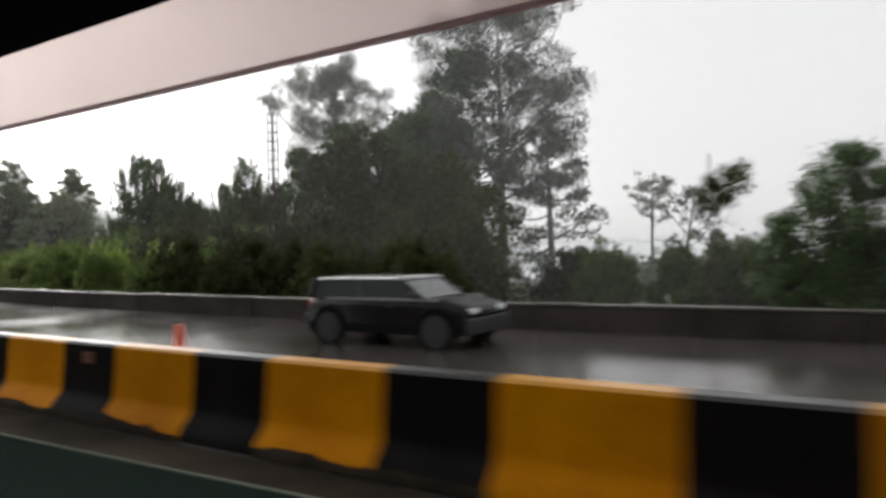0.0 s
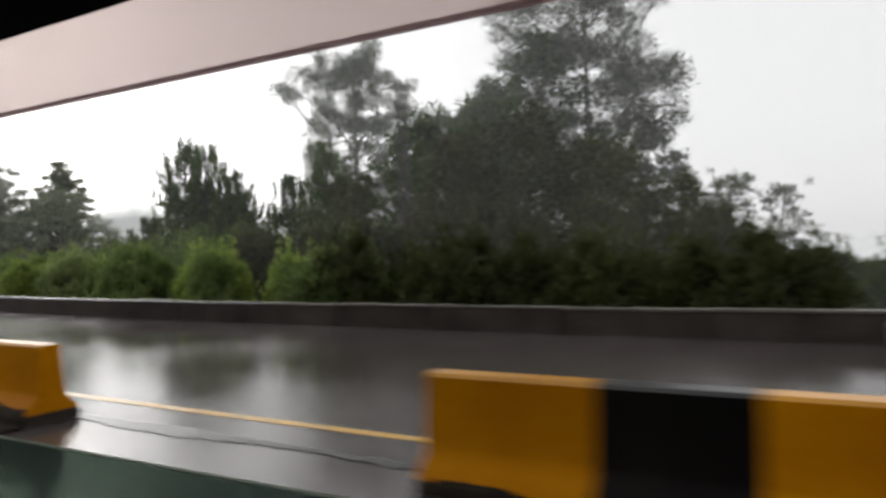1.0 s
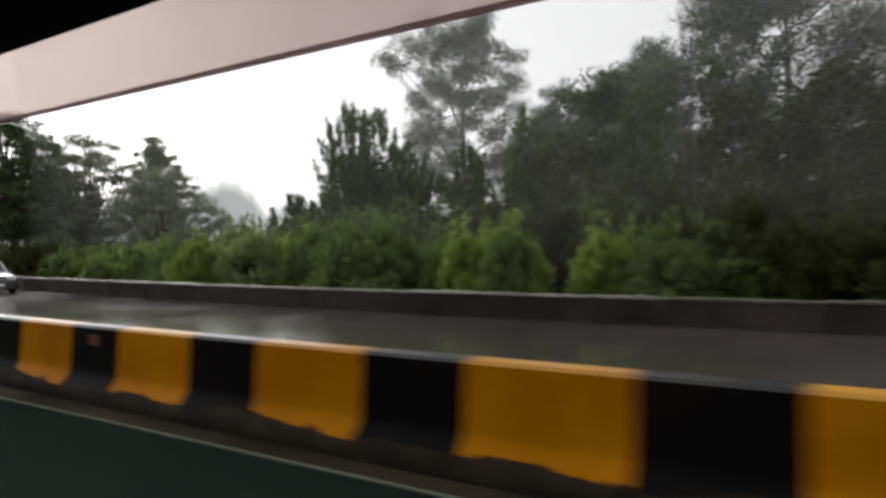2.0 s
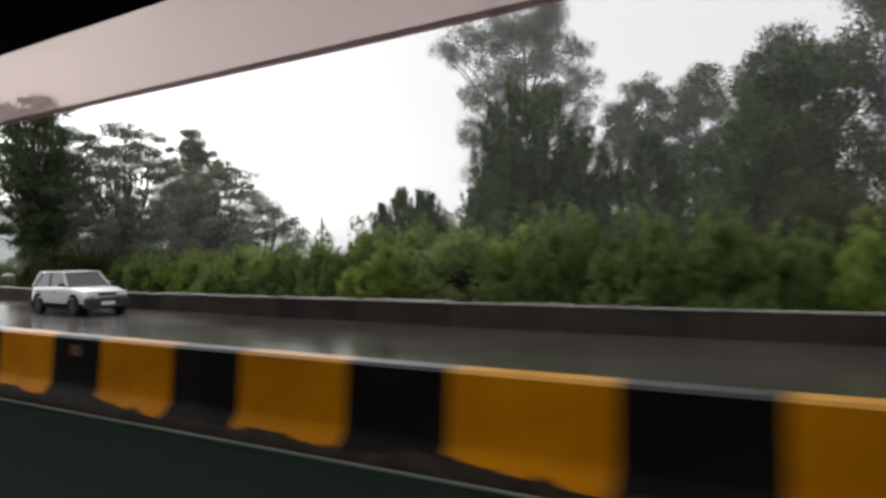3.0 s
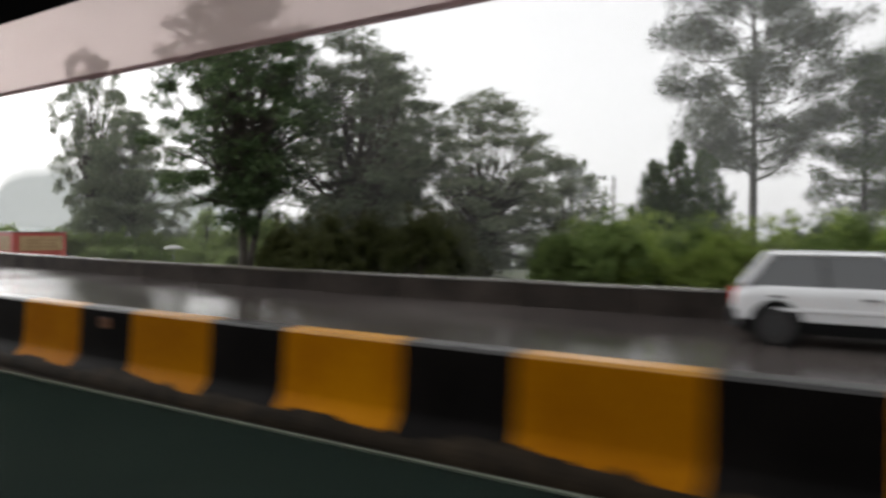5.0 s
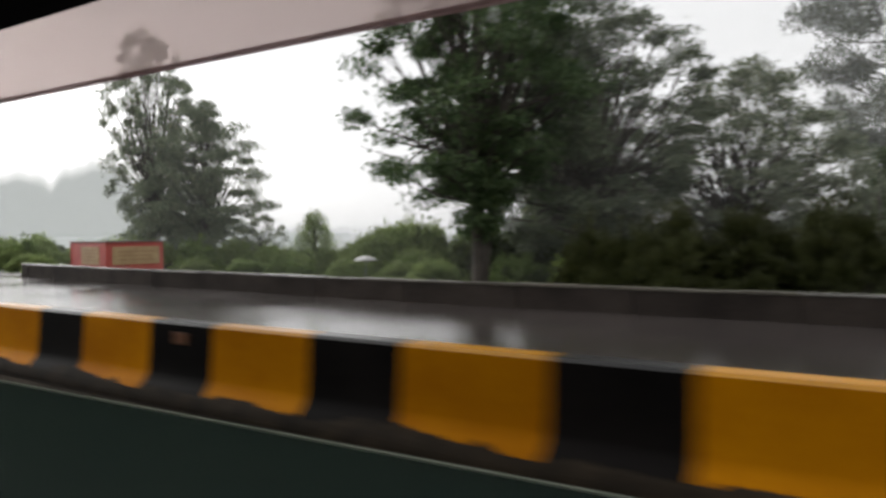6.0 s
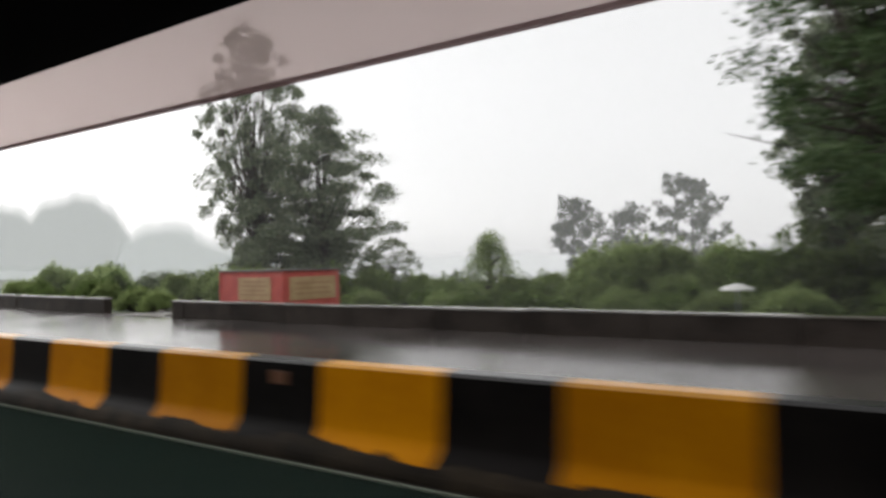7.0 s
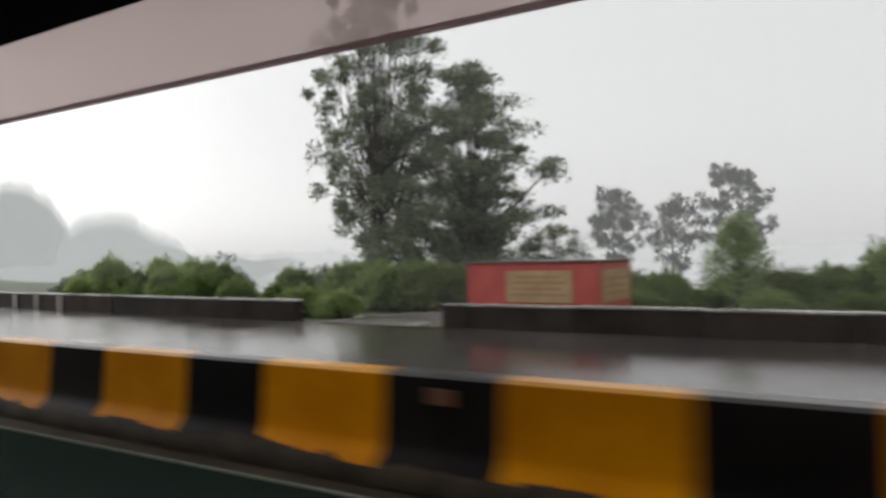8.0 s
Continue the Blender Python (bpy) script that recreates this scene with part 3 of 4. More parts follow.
def tall_pine(s, n, top, r, seed, base=0.35, limbs=26, tuft=0.75, per=80, size=0.34, leaf=None, bark=None, lean=(0, 0), label="", name="pine_tree", rise=0.45, shape=0.75, trunk=0.30, head=0.85, many=(3, 6), loose=1.3, flat=0.62):
    """Open-crowned pine: a bare stem, rising limbs, tufts of needles towards their ends."""
    rng = np.random.default_rng(seed)
    z0 = float(fall(n))
    h = top - z0
    line = trunk_line(rng, h * 0.97, lean, 0.12)
    runs = [(line, np.linspace(trunk, 0.05, len(line)))]
    pieces = []
    for i in range(limbs):
        f = base + (0.98 - base) * (i + rng.uniform(0, 0.8)) / limbs
        p0 = np.array([np.interp(f * h * 0.97, line[:, 2], line[:, j]) for j in range(3)])
        g = (f - base) / (1 - base)
        reach = r * (0.45 + 1.0 * math.sin(math.pi * min(1, (g * head + 0.14))) ** shape) * rng.uniform(0.66, 1.02) * (1 - 0.45 * g ** 3) * 0.78
        a = i * 2.4 + rng.uniform(-0.5, 0.5)
        up = rise * reach * rng.uniform(0.1, 1.6)
        d = np.array([math.cos(a), math.sin(a), 0.0])
        ts = np.linspace(0, 1, 5)
        bend = rng.normal(size=3) * 0.16 * reach
        pts = p0 + ts[:, None] * d * reach + (ts ** 1.5)[:, None] * np.array([0, 0, up]) + (np.sin(ts * math.pi))[:, None] * bend
        limb = [(pts, np.linspace(0.09 * (1.2 - g), 0.02, 5) * (trunk / 0.3))]
        runs.append(limb)
        for k in range(rng.integers(*many)):
            u = 1.04 - 0.72 * rng.random() ** 1.5
            c = p0 + u * d * reach + np.array([0, 0, up * u ** 1.5]) + rng.normal(size=3) * np.array([0.34, 0.34, 0.24]) * tuft * loose
            q = tuft * rng.uniform(0.55, 1.15)
            P, D = blob_points(rng, int(per * q / tuft), c, (q, q, q * flat), 0.35)
            pieces.append(leaf_quads(P, D + np.array([0, 0, 0.35]), size, size * 0.34, rng))
            if rng.random() < 0.5:
                limb.append((np.stack([p0 + 0.5 * u * d * reach + np.array([0, 0, up * (0.5 * u) ** 1.5]), c]), np.array([0.03, 0.012]) * (trunk / 0.3)))
    for k in range(4):
        c = line[-1] + rng.normal(size=3) * (0.5, 0.5, 0.3)
        P, D = blob_points(rng, per, c, (tuft, tuft, tuft * 0.8), 0.35)
        pieces.append(leaf_quads(P, D + np.array([0, 0, 0.4]), size, size * 0.34, rng))
    V, Q = stack(pieces)
    return wood_and_crown(name, road_pose(s, n, z0 - 0.1), runs, V, Q, bark or BARKF, leaf or NEEDLE, label)


def young_pine(s, n, top, r, seed, leaf=None, shoots=150, label=""):
    """Young pine with upright candle shoots standing above a dense cone."""
    rng = np.random.default_rng(seed)
    z0 = float(fall(n))
    h = top - z0
    line = trunk_line(rng, h * 0.96, (0, 0), 0.05)
    runs = [(line, np.linspace(0.13, 0.03, len(line)))]
    pieces = []
    for i in range(shoots):
        f = 0.12 + 0.86 * rng.random() ** 0.85
        if i < 3:
            f = 0.97
        rad = r * (1 - f) ** 0.62 * rng.uniform(0.35, 1.0) * 1.25
        a = rng.uniform(0, 2 * math.pi)
        ln = rng.uniform(0.65, 1.35) * (0.75 + 0.1 * h / 4)
        c0 = np.array([math.cos(a) * rad, math.sin(a) * rad, f * h - ln * 0.6])
        tilt = np.array([math.cos(a), math.sin(a), 0]) * rng.uniform(0.0, 0.28)
        k = int(48 * ln)
        u = rng.random((k, 1))
        P = c0 + u * ln * (np.array([0, 0, 1.0]) + tilt) + rng.normal(size=(k, 3)) * 0.055
        D = rng.normal(size=(k, 3)) * 0.38 + np.array([0, 0, 1.0])
        pieces.append(leaf_quads(P, D, 0.24, 0.06, rng))
        if i % 2:
            runs.append((np.stack([[0, 0, max(0.1, c0[2] - rad * 0.5)], c0]), np.array([0.03, 0.012])))
        if f < 0.8:
            P, D = blob_points(rng, 40, c0 * np.array([0.7, 0.7, 1]), (0.38, 0.38, 0.3), 0.3)
            pieces.append(leaf_quads(P, D + np.array([0, 0, 0.5]), 0.24, 0.08, rng))
    V, Q = stack(pieces)
    return wood_and_crown("young_pine", road_pose(s, n, z0 - 0.1), runs, V, Q, BARK, leaf or NEEDLE_D, label or "young dark green pine with upright candle shoots", group="young pines behind the wall")


def dense_tree(s, n, top, r, seed, leaf, label, low=0.0, per=3600, size=0.2, point=1.0, name="juniper_tree", group="", lumps=46):
    """Dense dark evergreen: clumps packed into a rounded cone right down to the ground."""
    rng = np.random.default_rng(seed)
    z0 = float(fall(n))
    h = top - z0
    line = trunk_line(rng, h * 0.85, (0, 0), 0.08)
    runs = [(line, np.linspace(0.2, 0.04, len(line)))]
    pieces = []
    for i in range(lumps):
        f = low + (0.96 - low) * (i + 0.5) / lumps
        rr = r * (1 - f) ** (0.55 / point) * rng.uniform(0.45, 0.95) if f > 0.25 else r * rng.uniform(0.5, 0.95)
        a = i * 2.4 + rng.uniform(-0.6, 0.6)
        q = r * 0.30 * rng.uniform(0.7, 1.25) * (1 - 0.45 * f)
        c = (math.cos(a) * rr, math.sin(a) * rr, f * h * 0.97)
        P, D = blob_points(rng, int(per / lumps * rng.uniform(0.8, 1.2)), c, (q, q, q * 1.15), 0.5)
        pieces.append(leaf_quads(P, D + np.array([0, 0, 0.6]), size, size * 0.5, rng))
        if i % 3 == 0:
            runs.append((np.stack([[0, 0, max(0.05, c[2] - 0.6)], c]), np.array([0.05, 0.015])))
    V, Q = stack(pieces)
    return wood_and_crown(name, road_pose(s, n, z0 - 0.1), runs, V, Q, BARK, leaf, label, group=group)


def broadleaf(s, n, top, r, seed, leaf, label, base=0.25, lobes=30, per=220, size=0.2, lobe=0.26, squash=0.75, stems=1, lean=(0, 0), trunk=0.2, name="broadleaf_tree", group="", droop=0.0, fill=1.0, core=0.45):
    """Spreading tree: forked stems, limbs to every lobe of leaves, gaps between the lobes."""
    rng = np.random.default_rng(seed)
    z0 = float(fall(n))
    h = top - z0
    runs, pieces = [], []
    hc, hr = h * (1 + base) / 2, h * (1 - base) / 2
    line = trunk_line(rng, h * (base + 0.35), (lean[0] * 0.4, lean[1] * 0.4), 0.15, 7)
    runs.append((line, np.linspace(trunk, trunk * 0.45, len(line))))
    for st in range(stems - 1):
        a = rng.uniform(0, 6.28)
        l2 = line + np.linspace(0, 1, len(line))[:, None] ** 1.2 * np.array([math.cos(a), math.sin(a), 0]) * r * 0.35 + np.array([math.cos(a), math.sin(a), 0]) * trunk
        runs.append((l2, np.linspace(trunk * 0.8, trunk * 0.35, len(line))))
    for i in range(lobes):
        zf = 1 - 2 * (i + 0.5) / lobes
        a = i * 2.39996 + rng.uniform(-0.4, 0.4)
        ring = math.sqrt(max(0.0, 1 - zf * zf))
        k = rng.uniform(core, 0.95) * fill
        c = np.array([math.cos(a) * ring * r * k + lean[0] * (0.5 + 0.5 * zf), math.sin(a) * ring * r * k + lean[1] * (0.5 + 0.5 * zf), hc + zf * hr * rng.uniform(0.65, 0.92) - droop * ring * k])
        q = r * lobe * rng.uniform(0.6, 1.25)
        P, D = blob_points(rng, int(per * rng.uniform(0.7, 1.3)), c, (q, q, q * squash), 0.3)
        pieces.append(leaf_quads(P, D * 0.6 + rng.normal(size=P.shape) * 0.5 + np.array([0, 0, -0.1]), size, size * 0.5, rng))
        f = rng.uniform(0.55, 1.0)
        j = line[int(f * (len(line) - 1))]
        mid = (j + c) / 2 + rng.normal(size=3) * 0.25 + np.array([0, 0, 0.2])
        runs.append((np.stack([j, mid, c]), np.array([0.07, 0.045, 0.015]) * trunk / 0.2))
    V, Q = stack(pieces)
    return wood_and_crown(name, road_pose(s, n, z0 - 0.1), runs, V, Q, BARK, leaf, label, group=group)


def shrub_mesh(seed, leaf, size=0.09, count=5600, lumps=30, even=0.55):
    """A unit shrub, one metre high and about one metre in radius."""
    rng = np.random.default_rng(seed)
    pieces, runs = [], []
    for i in range(lumps):
        a, rr = rng.uniform(0, 6.28), math.sqrt(rng.random()) * 0.78
        top = (1 - rr ** 2.2) * rng.uniform(even, 1.0)
        c = np.array([math.cos(a) * rr, math.sin(a) * rr, max(0.1, top - 0.17)])
        q = rng.uniform(0.16, 0.30)
        P, D = blob_points(rng, count // lumps, c, (q, q, q * 0.62), 0.35)
        P[:, 2] = np.abs(P[:, 2])
        pieces.append(leaf_quads(P, D + np.array([0, 0, 0.5]), size, size * 0.55, rng))
        runs.append((np.stack([[c[0] * 0.2, c[1] * 0.2, -0.05], c * np.array([0.6, 0.6, 0.5]), c]), np.array([0.022, 0.014, 0.006])))
    for i in range(7):
        a, rr = rng.uniform(0, 6.28), rng.uniform(0, 0.7)
        c = np.array([math.cos(a) * rr, math.sin(a) * rr, 0.88 - 0.5 * rr * rr])
        k = 14
        P = c + rng.random((k, 1)) * np.array([0.05, 0.05, 0.14]) + rng.normal(size=(k, 3)) * 0.04
        pieces.append(leaf_quads(P, rng.normal(size=(k, 3)) * 0.6 + np.array([0, 0, 1]), size * 0.9, size * 0.4, rng))
    V, Q = stack(pieces)
    tv, tq = tubes(runs, 4)
    return raw_mesh("foliage", V, Q, leaf), raw_mesh("stem_clump", tv, tq, BARK)


SHRUBS = {}
for key, leaf, words in (("lime", LIME, "bright green leafy shrub behind the roadside wall"), ("moss", MOSS, "mid green leafy shrub behind the roadside wall"),
                         ("deep", DEEP, "deep green dense shrub behind the roadside wall"), ("olive", NEEDLE_O, "dark olive evergreen shrub behind the roadside wall"),
                         ("grey", BROAD_HAZE, "grey-green rain-soaked shrub on the slope")):
    SHRUBS[key] = ([shrub_mesh(k, leaf) for k in (11, 12, 13)], words)
SHRUBS["dome"] = ([shrub_mesh(k, DOME, size=0.075, count=7000, lumps=64, even=0.86) for k in (21, 22, 23)], "rounded mid green bush behind the roadside wall")


def shrub(key, s, n, top, r, seed):
    rng = np.random.default_rng(seed)
    meshes, words = SHRUBS[key]
    fo, st = meshes[int(rng.integers(0, 3))]
    z0 = float(fall(n)) - 0.08
    e = empty("shrub", road_pose(s, n, z0, rng.uniform(0, 360)), words, "shrub", key + " shrubs")
    for me in (st, fo):
        ob = link(me.name, me, e)
        ob.scale = (r, r * rng.uniform(0.8, 1.1), top - z0)
    return e


def shrub_row(key, s0, s1, n0, n1, t0, t1, step, seed, r=(0.9, 1.5)):
    rng = np.random.default_rng(seed)
    s, i = s0, 0
    while s < s1:
        f = (s - s0) / max(0.1, s1 - s0)
        k = key[int(rng.integers(0, len(key)))] if isinstance(key, tuple) else key
        shrub(k, s + rng.uniform(-0.4, 0.4), rng.uniform(n0, n1), (t0 + (t1 - t0) * f) * rng.uniform(0.82, 1.06), rng.uniform(*r), seed * 97 + i)
        s += step * rng.uniform(0.75, 1.25)
        i += 1


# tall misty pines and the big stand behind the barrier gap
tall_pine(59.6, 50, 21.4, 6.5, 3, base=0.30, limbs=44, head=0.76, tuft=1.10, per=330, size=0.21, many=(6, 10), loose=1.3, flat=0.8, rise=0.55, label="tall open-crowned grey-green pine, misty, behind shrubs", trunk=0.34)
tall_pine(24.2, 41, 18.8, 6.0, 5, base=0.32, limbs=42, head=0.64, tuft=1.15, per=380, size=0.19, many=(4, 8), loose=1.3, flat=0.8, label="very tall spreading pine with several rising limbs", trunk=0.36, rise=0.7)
tall_pine(27.5, 40, 15.5, 3.6, 6, base=0.35, limbs=24, tuft=0.85, per=110, size=0.34, label="tall dark pine beside the largest one", leaf=NEEDLE_D, rise=0.6)
tall_pine(20.3, 42, 10.2, 3.3, 8, base=0.10, limbs=22, tuft=0.8, per=100, size=0.32, label="ragged lower pine on the slope", rise=0.2)
tall_pine(31.5, 38, 11.6, 2.7, 9, base=0.30, limbs=24, tuft=0.9, per=120, size=0.34, leaf=NEEDLE_D, label="tall dark leafy pine in the stand")
tall_pine(34.6, 44, 14.4, 2.7, 10, base=0.08, limbs=46, tuft=0.95, per=210, size=0.23, loose=1.2, many=(4, 7), head=0.7, leaf=NEEDLE_D, label="tall dark pine with a broken outline")
tall_pine(42.6, 51, 14.6, 3.4, 12, base=0.08, limbs=46, tuft=0.95, per=210, size=0.23, loose=1.2, many=(4, 7), head=0.7, leaf=NEEDLE_D, label="dark pine in the dense stand")
tall_pine(48.0, 53, 14.9, 3.9, 13, base=0.08, limbs=46, tuft=0.95, per=210, size=0.23, loose=1.2, many=(4, 7), head=0.7, leaf=NEEDLE_D, label="dark pine in the dense stand, ragged top")
tall_pine(51.2, 54, 13.9, 3.0, 14, base=0.08, limbs=34, tuft=0.9, per=180, size=0.24, leaf=NEEDLE_D, label="grey-green pine at the edge of the stand")
tall_pine(33.4, 33, 10.0, 2.4, 15, base=0.15, limbs=20, tuft=0.8, per=110, size=0.3, leaf=NEEDLE_D, label="dark pine in front of the stand")
# dark junipers near the wall
dense_tree(20.6, 24, 7.5, 3.2, 21, NEEDLE_O, "large dark olive juniper, dense to the ground", per=15000, group="dark junipers", point=1.6, lumps=80, size=0.17)
dense_tree(24.2, 24.5, 7.0, 2.6, 22, NEEDLE_O, "dark olive juniper with a rounded top", per=10500, group="dark junipers", point=1.5, lumps=60, size=0.17)
dense_tree(17.4, 25, 6.2, 2.9, 23, NEEDLE_O, "dark olive juniper beside a taller one", per=11000, group="dark junipers", point=1.5, lumps=60, size=0.17)
dense_tree(14.6, 25, 4.5, 2.5, 24, NEEDLE_O, "low dark juniper at the end of the row", per=8500, group="dark junipers", point=1.4, lumps=54, size=0.17)
dense_tree(28.4, 26, 7.9, 1.9, 25, NEEDLE_D, "slim dark green juniper", per=7000, group="dark junipers", point=1.4, lumps=54, size=0.18)
dense_tree(32.0, 26, 6.2, 2.3, 26, NEEDLE_O, "dark juniper with a domed top", per=7500, group="dark junipers", point=1.4, size=0.18)
dense_tree(22.3, 28, 7.4, 2.4, 27, NEEDLE_D, "dark green juniper behind others", per=8000, group="dark junipers", point=1.4, lumps=54, size=0.18)
dense_tree(18.9, 28.5, 7.0, 2.3, 29, NEEDLE_O, "dark olive juniper standing behind a wider one", per=8000, group="dark junipers", point=1.4, lumps=54, size=0.18)
dense_tree(26.5, 29, 6.6, 2.4, 30, NEEDLE_O, "dark olive juniper between taller trees", per=8000, group="dark junipers", point=1.4, lumps=54, size=0.18)
dense_tree(36.5, 30, 6.5, 2.6, 28, NEEDLE_D, "dark green evergreen between pines", per=7000, group="dark junipers", point=1.2, size=0.18)
# young pines
for _i, (_s, _n, _t, _r) in enumerate(((43.1, 23.5, 8.3, 1.9), (41.9, 24.0, 8.0, 2.1), (48.7, 30, 6.0, 1.6), (40.7, 24.8, 6.6, 1.9), (48.5, 24, 4.3, 1.5), (38.4, 27, 6.3, 1.7), (33.9, 26, 7.4, 1.5),
                                       (44.9, 25.5, 6.6, 1.6), (61.6, 36, 6.1, 1.3), (62.6, 35, 5.1, 1.0), (60.1, 37, 5.7, 1.4))):
    young_pine(_s, _n, _t, _r * 1.42, 40 + _i)
# trees at the start of the road
tall_pine(15.6, 52, 7.0, 2.0, 60, base=0.62, limbs=22, tuft=0.42, per=22, size=0.26, label="thin half-bare tree with a flat crown", name="bare_tree", rise=0.9, trunk=0.16)
tall_pine(12.0, 50, 6.0, 1.9, 61, base=0.45, limbs=18, tuft=0.42, per=26, size=0.26, label="thin half-bare tree, leaning", name="bare_tree", rise=0.8, trunk=0.13, lean=(1.0, 0))
broadleaf(2.5, 16.2, 3.55, 0.5, 62, NEEDLE_O, "slim leaning sapling with one dark tuft of leaves", base=0.72, lobes=16, per=170, size=0.08, lobe=0.55, squash=0.8, lean=(0.5, 0), trunk=0.035, name="sapling")
broadleaf(-0.5, 18.6, 4.5, 1.75, 63, BROAD, "rounded dark green tree on the slope", base=0.02, lobes=80, per=260, size=0.10, lobe=0.24, core=0.15, trunk=0.11)
broadleaf(-3.3, 18.8, 4.9, 2.1, 64, BROAD, "dark green broad tree on the slope", base=0.02, lobes=80, per=280, size=0.11, lobe=0.24, core=0.15, trunk=0.12)
broadleaf(1.1, 18.4, 2.6, 1.0, 65, BROAD, "small dark green tree at the foot of a taller one", base=0.02, lobes=46, per=200, size=0.09, lobe=0.27, core=0.15, trunk=0.07)
dense_tree(12.6, 64, 3.4, 2.0, 65, NEEDLE, "small pale cypress in the mist", per=2500, size=0.3, name="cypress")
dense_tree(9.8, 66, 2.4, 2.6, 66, NEEDLE, "small pale evergreen in the mist", per=2500, size=0.3, name="cypress")
# spreading trees beside the wall in the middle of the road
spreading_tree = broadleaf(74.6, 17.6, 12.0, 4.2, 70, BROAD, "broad dark green tree leaning over the roadside wall", base=0.12, lobes=185, per=210, size=0.17, lobe=0.175, stems=2, trunk=0.2, squash=0.5, core=0.2)
_inv = spreading_tree.matrix_world.inverted()
_tw = np.array([list(_inv @ road_at(*p)) for p in ((75.4, 18.6, 3.3), (76.6, 17.7, 3.75), (77.5, 17.1, 4.05), (78.2, 17.0, 4.27), (79.0, 17.0, 4.54))])
_v, _q = tubes([(_tw, np.array([0.035, 0.026, 0.018, 0.013, 0.007]))], 5)
link("twig", raw_mesh("twig", _v, _q, BARK, True), spreading_tree, "bare twig reaching out of the crown")
broadleaf(72.3, 21.6, 10.6, 4.7, 71, BROAD_HAZE, "grey-green leafy tree with ragged drooping branches", base=0.0, lobes=180, per=180, size=0.17, lobe=0.16, squash=0.45, core=0.3, droop=0.6, trunk=0.17)
broadleaf(67.8, 25.5, 8.2, 4.8, 72, BROAD_HAZE_PALE, "grey-green tree with layered drooping branches", base=0.0, lobes=180, per=135, size=0.17, lobe=0.155, squash=0.38, core=0.35, droop=0.8, trunk=0.16)
broadleaf(76.6, 28.0, 11.5, 2.7, 75, BROAD_HAZE, "tall misty grey-green tree behind the spreading ones", base=0.02, lobes=170, per=170, size=0.19, lobe=0.19, squash=0.6, core=0.25, trunk=0.15)
broadleaf(64.6, 27.0, 5.2, 2.4, 73, BROAD_HAZE_PALE, "small grey-green tree with thin branches", base=0.1, lobes=24, per=130, size=0.2, lobe=0.24, squash=0.6)
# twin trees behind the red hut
broadleaf(108.2, 25.2, 16.2, 3.5, 80, BROAD_HAZE, "tall loose-crowned tree with hanging leaf clusters", base=0.04, lobes=190, per=135, size=0.19, lobe=0.145, squash=1.0, trunk=0.13, core=0.3)
broadleaf(103.8, 26.6, 11.2, 4.5, 81, BROAD_HAZE, "dense grey-green tree with layered drooping twigs", base=0.0, lobes=190, per=205, size=0.18, lobe=0.185, squash=0.45, trunk=0.13, core=0.12, droop=1.2, fill=1.0)
broadleaf(106.2, 24.6, 3.8, 2.2, 82, BROAD_HAZE, "low leafy undergrowth tree at the feet of two taller ones", base=0.02, lobes=34, per=220, size=0.22, lobe=0.28, squash=0.7, trunk=0.1)
# far pines in the mist
tall_pine(117.0, 78, 9.1, 3.0, 90, base=0.40, many=(4, 8), loose=1.7, flat=0.8, rise=0.7, limbs=20, tuft=0.72, per=48, size=0.5, label="far misty pine with a full crown", trunk=0.22)
tall_pine(108.2, 78, 7.0, 3.4, 91, base=0.40, many=(4, 8), loose=1.7, flat=0.8, rise=0.7, limbs=20, tuft=0.72, per=36, size=0.5, label="far misty pine with a thin crown", trunk=0.22)
tall_pine(99.9, 84, 11.0, 4.2, 92, base=0.40, many=(4, 8), loose=1.7, flat=0.8, rise=0.7, limbs=24, tuft=0.72, per=48, size=0.52, label="far misty umbrella-shaped pine", trunk=0.24)
dense_tree(91.6, 26.0, 3.0, 2.0, 95, DOME, "small bright green conical cypress", per=11000, name="cypress", size=0.10, lumps=110, point=0.8)
broadleaf(100.3, 28.5, 3.4, 1.9, 96, BROAD_HAZE_PALE, "small thin-leaved tree with open twigs behind the hut", base=0.15, lobes=46, per=60, size=0.15, lobe=0.2, squash=0.7, trunk=0.07)

# shrubs along the wall, stretch by stretch
shrub_row(("deep", "olive"), -14, 12, 19, 27, 1.7, 2.1, 1.7, 1, (1.4, 2.2))
shrub_row("grey", -6, 16, 34, 52, 0.9, 1.2, 2.6, 2, (2.0, 3.2))
shrub_row("olive", 11, 24, 15.0, 18.5, 2.2, 2.7, 1.2, 3, (1.4, 2.0))
shrub_row("olive", 12, 33, 19.5, 22, 3.4, 3.9, 1.5, 4, (1.6, 2.4))
shrub_row(("moss", "lime", "moss"), 22.5, 35, 15.0, 18.0, 2.3, 2.5, 1.1, 5, (1.2, 2.0))
shrub_row(("deep", "moss"), 35, 39.5, 15.2, 18.0, 2.4, 2.6, 1.0, 18, (1.2, 1.9))
shrub_row(("deep", "moss"), 26, 50, 19, 23, 3.2, 3.3, 1.6, 6, (1.6, 2.5))
shrub_row(("moss", "dome", "moss", "lime"), 39.5, 47.5, 15.5, 18.5, 2.7, 2.5, 1.0, 7, (1.4, 2.0))
shrub_row(("lime", "lime", "moss"), 47.5, 61, 15.2, 19.5, 2.15, 2.1, 1.0, 8, (1.1, 1.8))
shrub_row(("deep", "moss"), 44, 50, 21, 28, 3.3, 2.7, 1.2, 9, (1.6, 2.5))
shrub_row(("moss", "grey", "lime"), 50, 63, 21, 28, 2.4, 2.2, 1.2, 19, (1.4, 2.2))
